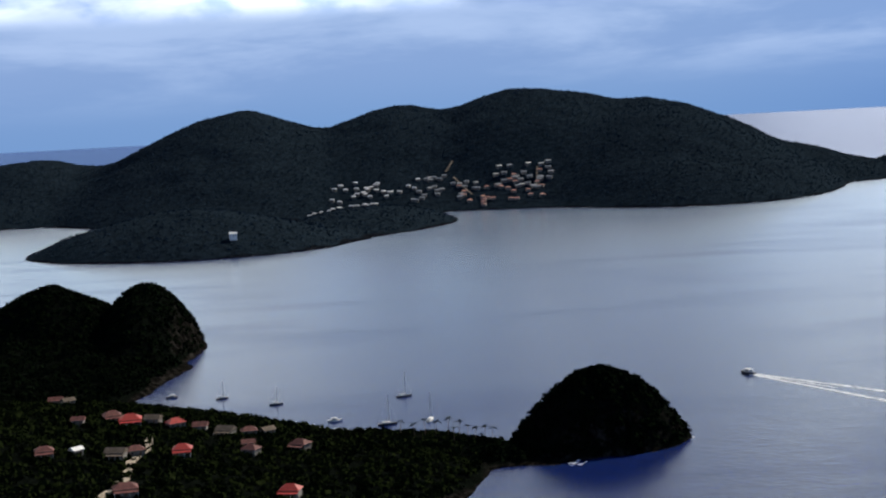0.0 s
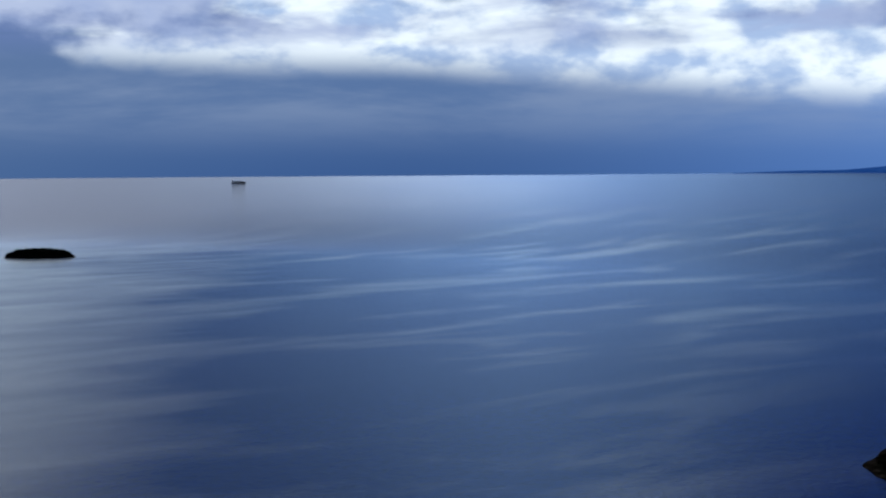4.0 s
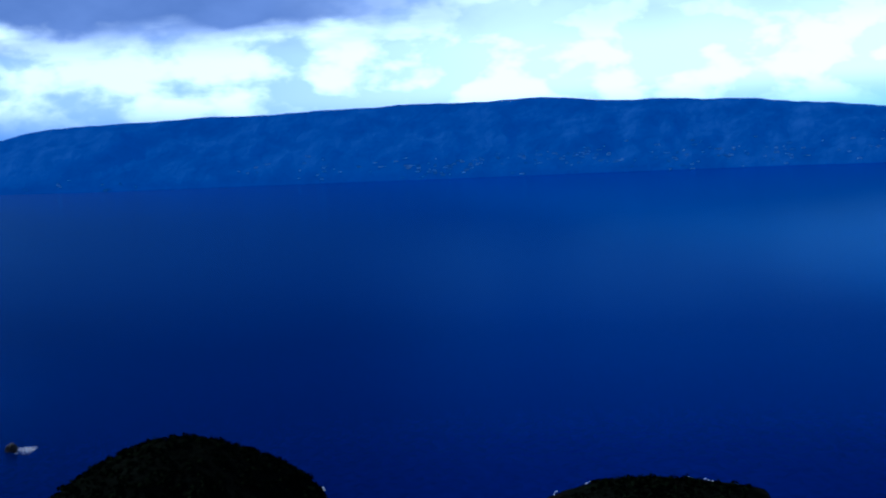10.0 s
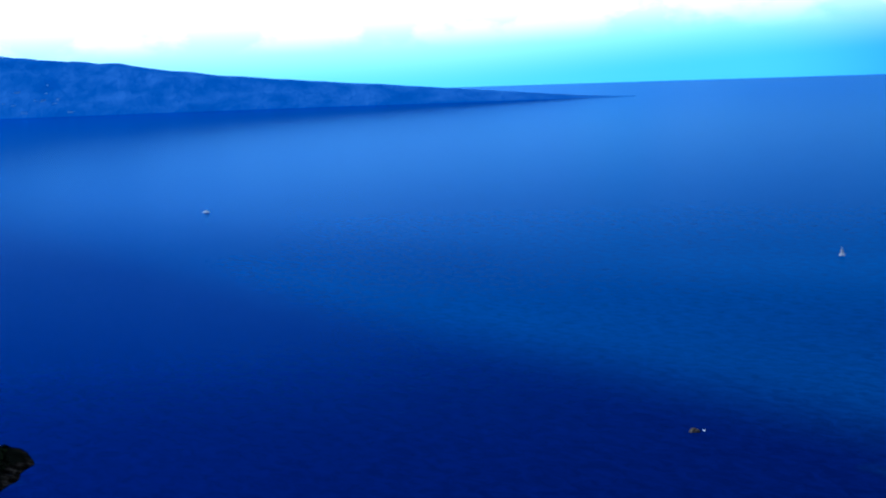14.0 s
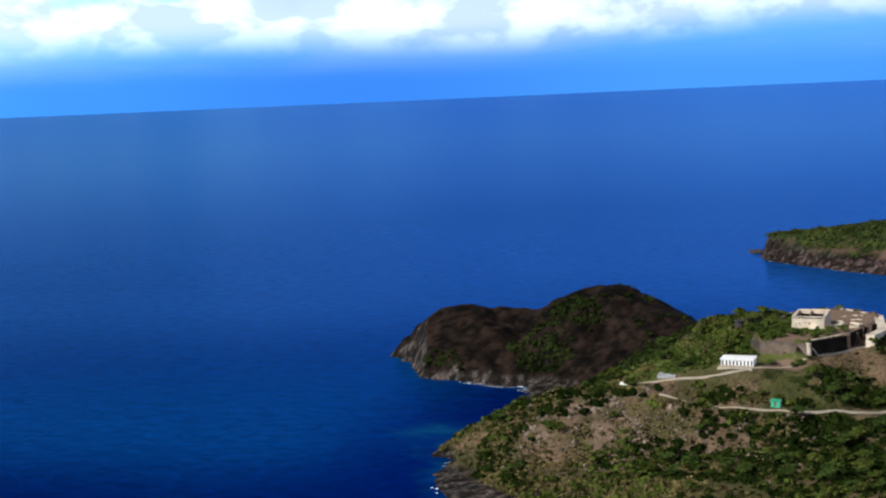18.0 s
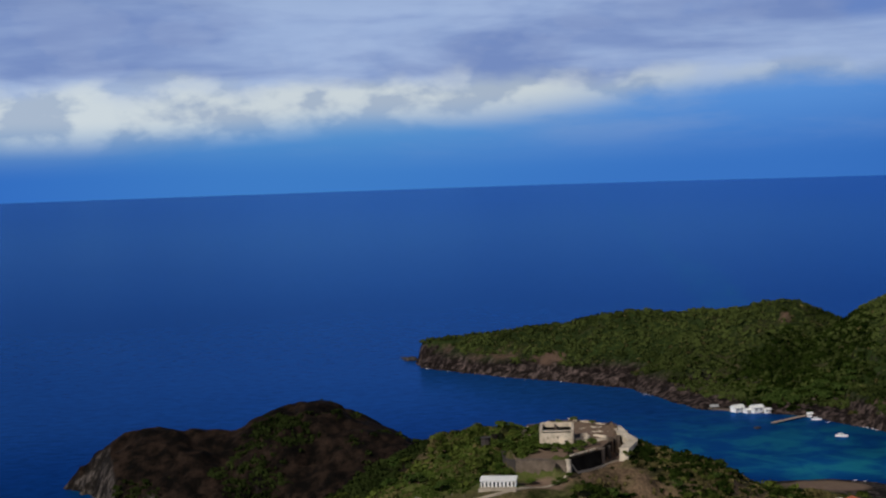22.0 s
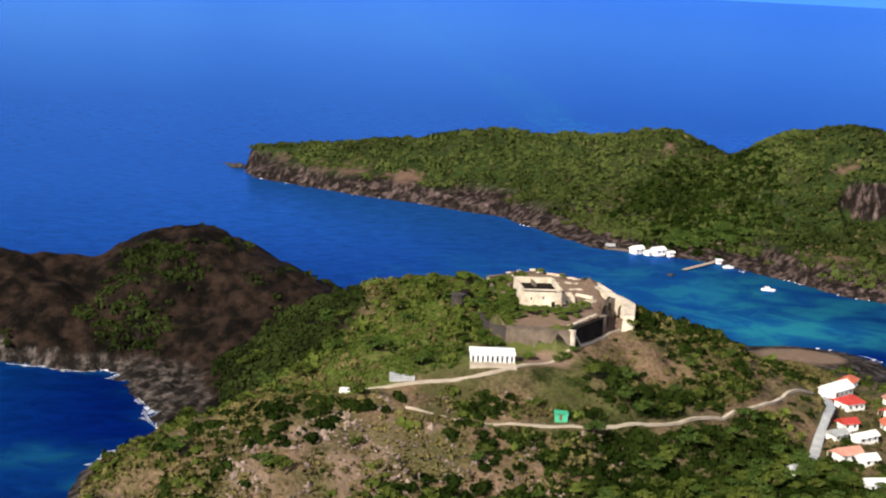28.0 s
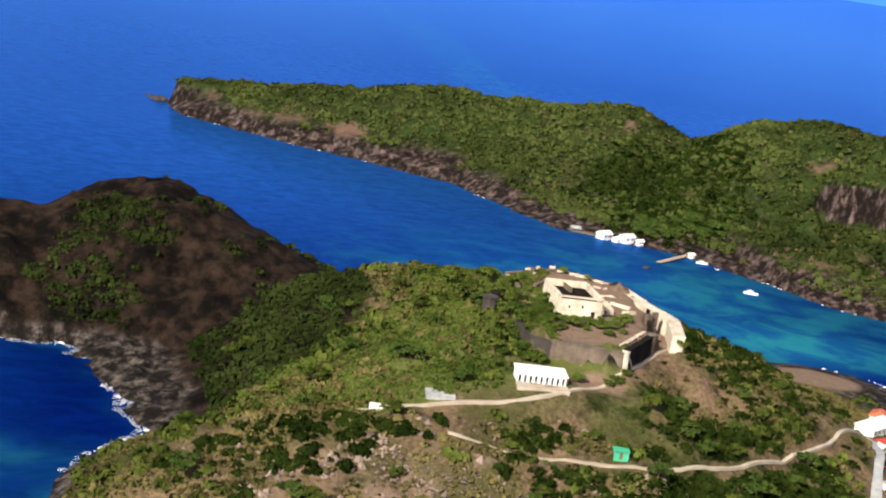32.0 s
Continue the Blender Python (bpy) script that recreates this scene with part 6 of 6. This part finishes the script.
box(bm, -11, -2.5, -1.5, 11, 2.5, 1.0)
part("deck", bm, M_stone, quay)


# ---- trees ----


def tree_proto(name, seed, height, spread, mat, label, group):
    """A trunk with limbs and a ragged crown of leaf sprays."""
    rg = np.random.default_rng(seed)
    ob = thing(name, pose(0, 0, -500), label, "tree", group)
    bm = bmesh.new()

    def limb(p, q, r0, r1):
        d = (q - p)
        bmesh.ops.create_cone(bm, cap_ends=False, segments=6, radius1=r0, radius2=r1, depth=d.length, matrix=Matrix.Translation((p + q) / 2) @ d.to_track_quat("Z", "Y").to_matrix().to_4x4())
    fork = Vector((rg.normal() * 0.2, rg.normal() * 0.2, height * 0.25))
    limb(Vector((0, 0, -1.0)), fork, 0.05 * height, 0.03 * height)
    tips = []
    for k in range(8):
        a = k * 0.785 + rg.uniform(-0.3, 0.3)
        tip = fork + Vector((math.cos(a) * spread * rg.uniform(0.4, 0.7), math.sin(a) * spread * rg.uniform(0.4, 0.7), height * rg.uniform(0.1, 0.4)))
        limb(fork, tip, 0.022 * height, 0.008 * height)
        tips.append(tip)
    tips.append(fork + Vector((0, 0, height * 0.4)))
    part("trunk", bm, M_wood, ob)
    V, F = [], []
    for tip in tips:
        size = spread * rg.uniform(0.26, 0.58)
        for q in clump(rg, 84, 0.55):
            i = len(V)
            s = size * rg.uniform(0.8, 1.25)
            for c in q:
                V.append((tip.x + c[0] * s, tip.y + c[1] * s, tip.z + (c[2] - 0.35) * s * 0.85))
            F.append((i, i + 1, i + 2, i + 3))
    mesh_ob("crown", V, F, mat, ob)
    return ob


def palm_proto(seed, height):
    rg = np.random.default_rng(seed)
    ob = thing("palm_tree", pose(0, 0, -500), "coconut palm with a thin trunk on the isthmus", "palm tree", "palms on the isthmus")
    bm = bmesh.new()
    bend = rg.uniform(-0.8, 0.8)
    for k in range(5):
        p, q = Vector((bend * (k / 5) ** 2, 0, height * k / 5 - 0.5 * (k == 0))), Vector((bend * ((k + 1) / 5) ** 2, 0, height * (k + 1) / 5))
        d = q - p
        bmesh.ops.create_cone(bm, cap_ends=False, segments=6, radius1=0.22 - 0.02 * k, radius2=0.2 - 0.02 * k, depth=d.length, matrix=Matrix.Translation((p + q) / 2) @ d.to_track_quat("Z", "Y").to_matrix().to_4x4())
    part("trunk", bm, M_wood, ob)
    V, F = [], []
    for k in range(13):
        a, up = k * 0.483 + rg.uniform(-0.2, 0.2), rg.uniform(0.1, 0.8)
        for s in range(5):
            i = len(V)
            for r, w in ((s * 0.62, 0.5 - 0.07 * s), ((s + 1) * 0.62, 0.43 - 0.07 * s)):
                z = height + up * r - 0.16 * r * r
                for sd in (-1, 1):
                    V.append((bend + math.cos(a) * r - math.sin(a) * w * sd, math.sin(a) * r + math.cos(a) * w * sd, z - 0.12 * abs(sd)))
            F.append((i, i + 2, i + 3, i + 1))
    mesh_ob("crown", V, F, M_leaf_shaded, ob)
    return ob


def plant(protos, places, fn, rg, lo=0.75, hi=1.3):
    """The first of each stands where its first place is; the rest are copies."""
    for k, (x, y) in enumerate(places):
        p = protos[k % len(protos)]
        s = rg.uniform(lo, hi)
        m = pose(x, y, ground_z(fn, x, y) - 0.2, 0, 0, rg.uniform(0, 360))
        if k < len(protos):
            p.matrix_basis = m
        else:
            ob = copy_thing(p, m)
            ob.matrix_basis = m @ Matrix.Diagonal((s, s, s * rg.uniform(0.85, 1.15), 1))


rt = random.Random(77)
M_leaf_lush = leaf_material("leaves_lush", (0.010, 0.024, 0.005), (0.07, 0.10, 0.022), 0.3)
trees = [tree_proto("tree", 100 + k, 5.5 + 0.6 * k, 3.0 + 0.35 * k, M_leaf_lush if k % 2 else M_leaf, "broad green tree on the scrubby slope", "trees on the fort hill") for k in range(4)]
spots = []
while len(spots) < 210:
    x, y = rt.uniform(60, 340), rt.uniform(-760, -560)
    xa, ya = np.array([x]), np.array([y])
    z = ground_z(h_fort, x, y)
    if z < 4 or not bool(off_fort(xa, ya, xa, np.random.default_rng(1))[0]):
        continue
    thick = 0.09 + 0.75 * math.exp(-((x - 150) / 45) ** 2 - ((y + 620) / 40) ** 2) + 0.25 * math.exp(-((x - 240) / 40) ** 2 - ((y + 600) / 14) ** 2) + 0.7 * math.exp(-((x - 85) / 40) ** 2 - ((y + 650) / 60) ** 2)
    if rt.random() < thick * 0.6:
        spots.append((x, y))
plant(trees, spots, h_fort, rt)
court = [tree_proto("tree", 200 + k, 4.0, 2.6, M_leaf_ridge, "low tree growing inside the ruined fort", "trees inside the fort") for k in range(2)]
fort_spots = []
for u_, v_ in ((-24, -28), (-20, -20), (-26, -12), (-18, -32), (-14, -22), (-22, -36), (-28, -4), (-10, -28), (-6, -24), (-2, -26), (2, -22), (-16, -12), (-25, 6), (-20, 14), (-30, 14), (4, 44), (-6, 48), (-14, 46), (-22, 32),
               (-12, -30), (-9, -21), (-5, -19), (-1, -20), (3, -18), (7, -20), (10, -16), (11, -24), (6, -28), (-15, -36), (14, -8), (-15, 0), (-17, 8), (-19, -6), (-22, 2), (-14, -8),
               (-28, -27), (-26, -33), (-25, -41), (-22, -50), (-18, -52), (-30, -13),
               (-38, 4), (-36, -2), (-35, -9), (-32, -16), (-31, -22), (-28, -30), (-27, -37), (-24, -44), (-33, 20), (-36, 14), (-23, -24), (-25, -20), (-17, -26), (-18, -18),
               (8, -54), (10, -50), (5, -56), (-6, -58), (-26, -58), (-30, -50)):
    w = FORT_AT @ Vector((u_, v_, 0))
    fort_spots.append((w.x, w.y))
plant(court, fort_spots, h_fort, rt, 0.65, 1.4)
far_trees = [tree_proto("tree", 300 + k, 6.5, 4.2, M_leaf_lush, "large dark green tree behind the far shore", "trees on the far shore") for k in range(2)]
plant(far_trees, [(rt.uniform(-35, 30), -1088 - rt.uniform(0, 45)) for _ in range(45)], h_spit, rt)
palms = [palm_proto(400 + k, 8.5 + k) for k in range(2)]
plant(palms, [(-14, 637), (-8, 641), (-2, 634), (5, 636), (11, 630), (16, 632), (20, 627), (25, 630), (-22, 645), (8, 625), (29, 622)], h_hamlet, rt, 0.8, 1.15)

# boulders on the scree below the lower road
rb = random.Random(9)
bm = bmesh.new()
for k in range(240):
    x, y = rb.gauss(252, 24), rb.gauss(-622, 16)
    z = ground_z(h_fort, x, y)
    if z < 3:
        continue
    r = rb.uniform(0.2, 0.8) ** 1.8 + 0.12
    vs = box(bm, -r, -r * 0.8, -r * 0.5, r, r * 0.8, r * 0.7)
    for q in vs:
        q.co += Vector([rb.uniform(-0.4, 0.4) * r for _ in range(3)])
    bmesh.ops.transform(bm, matrix=pose(x, y, z, rb.uniform(-25, 25), rb.uniform(-25, 25), rb.uniform(0, 180)), verts=vs)
me = bpy.data.meshes.new("boulders")
bm.to_mesh(me)
bm.free()
me.materials.append(M_stone)
tagged(new("boulders", me), "brown loose boulders on the eroded slope", "boulders", kind="stuff")
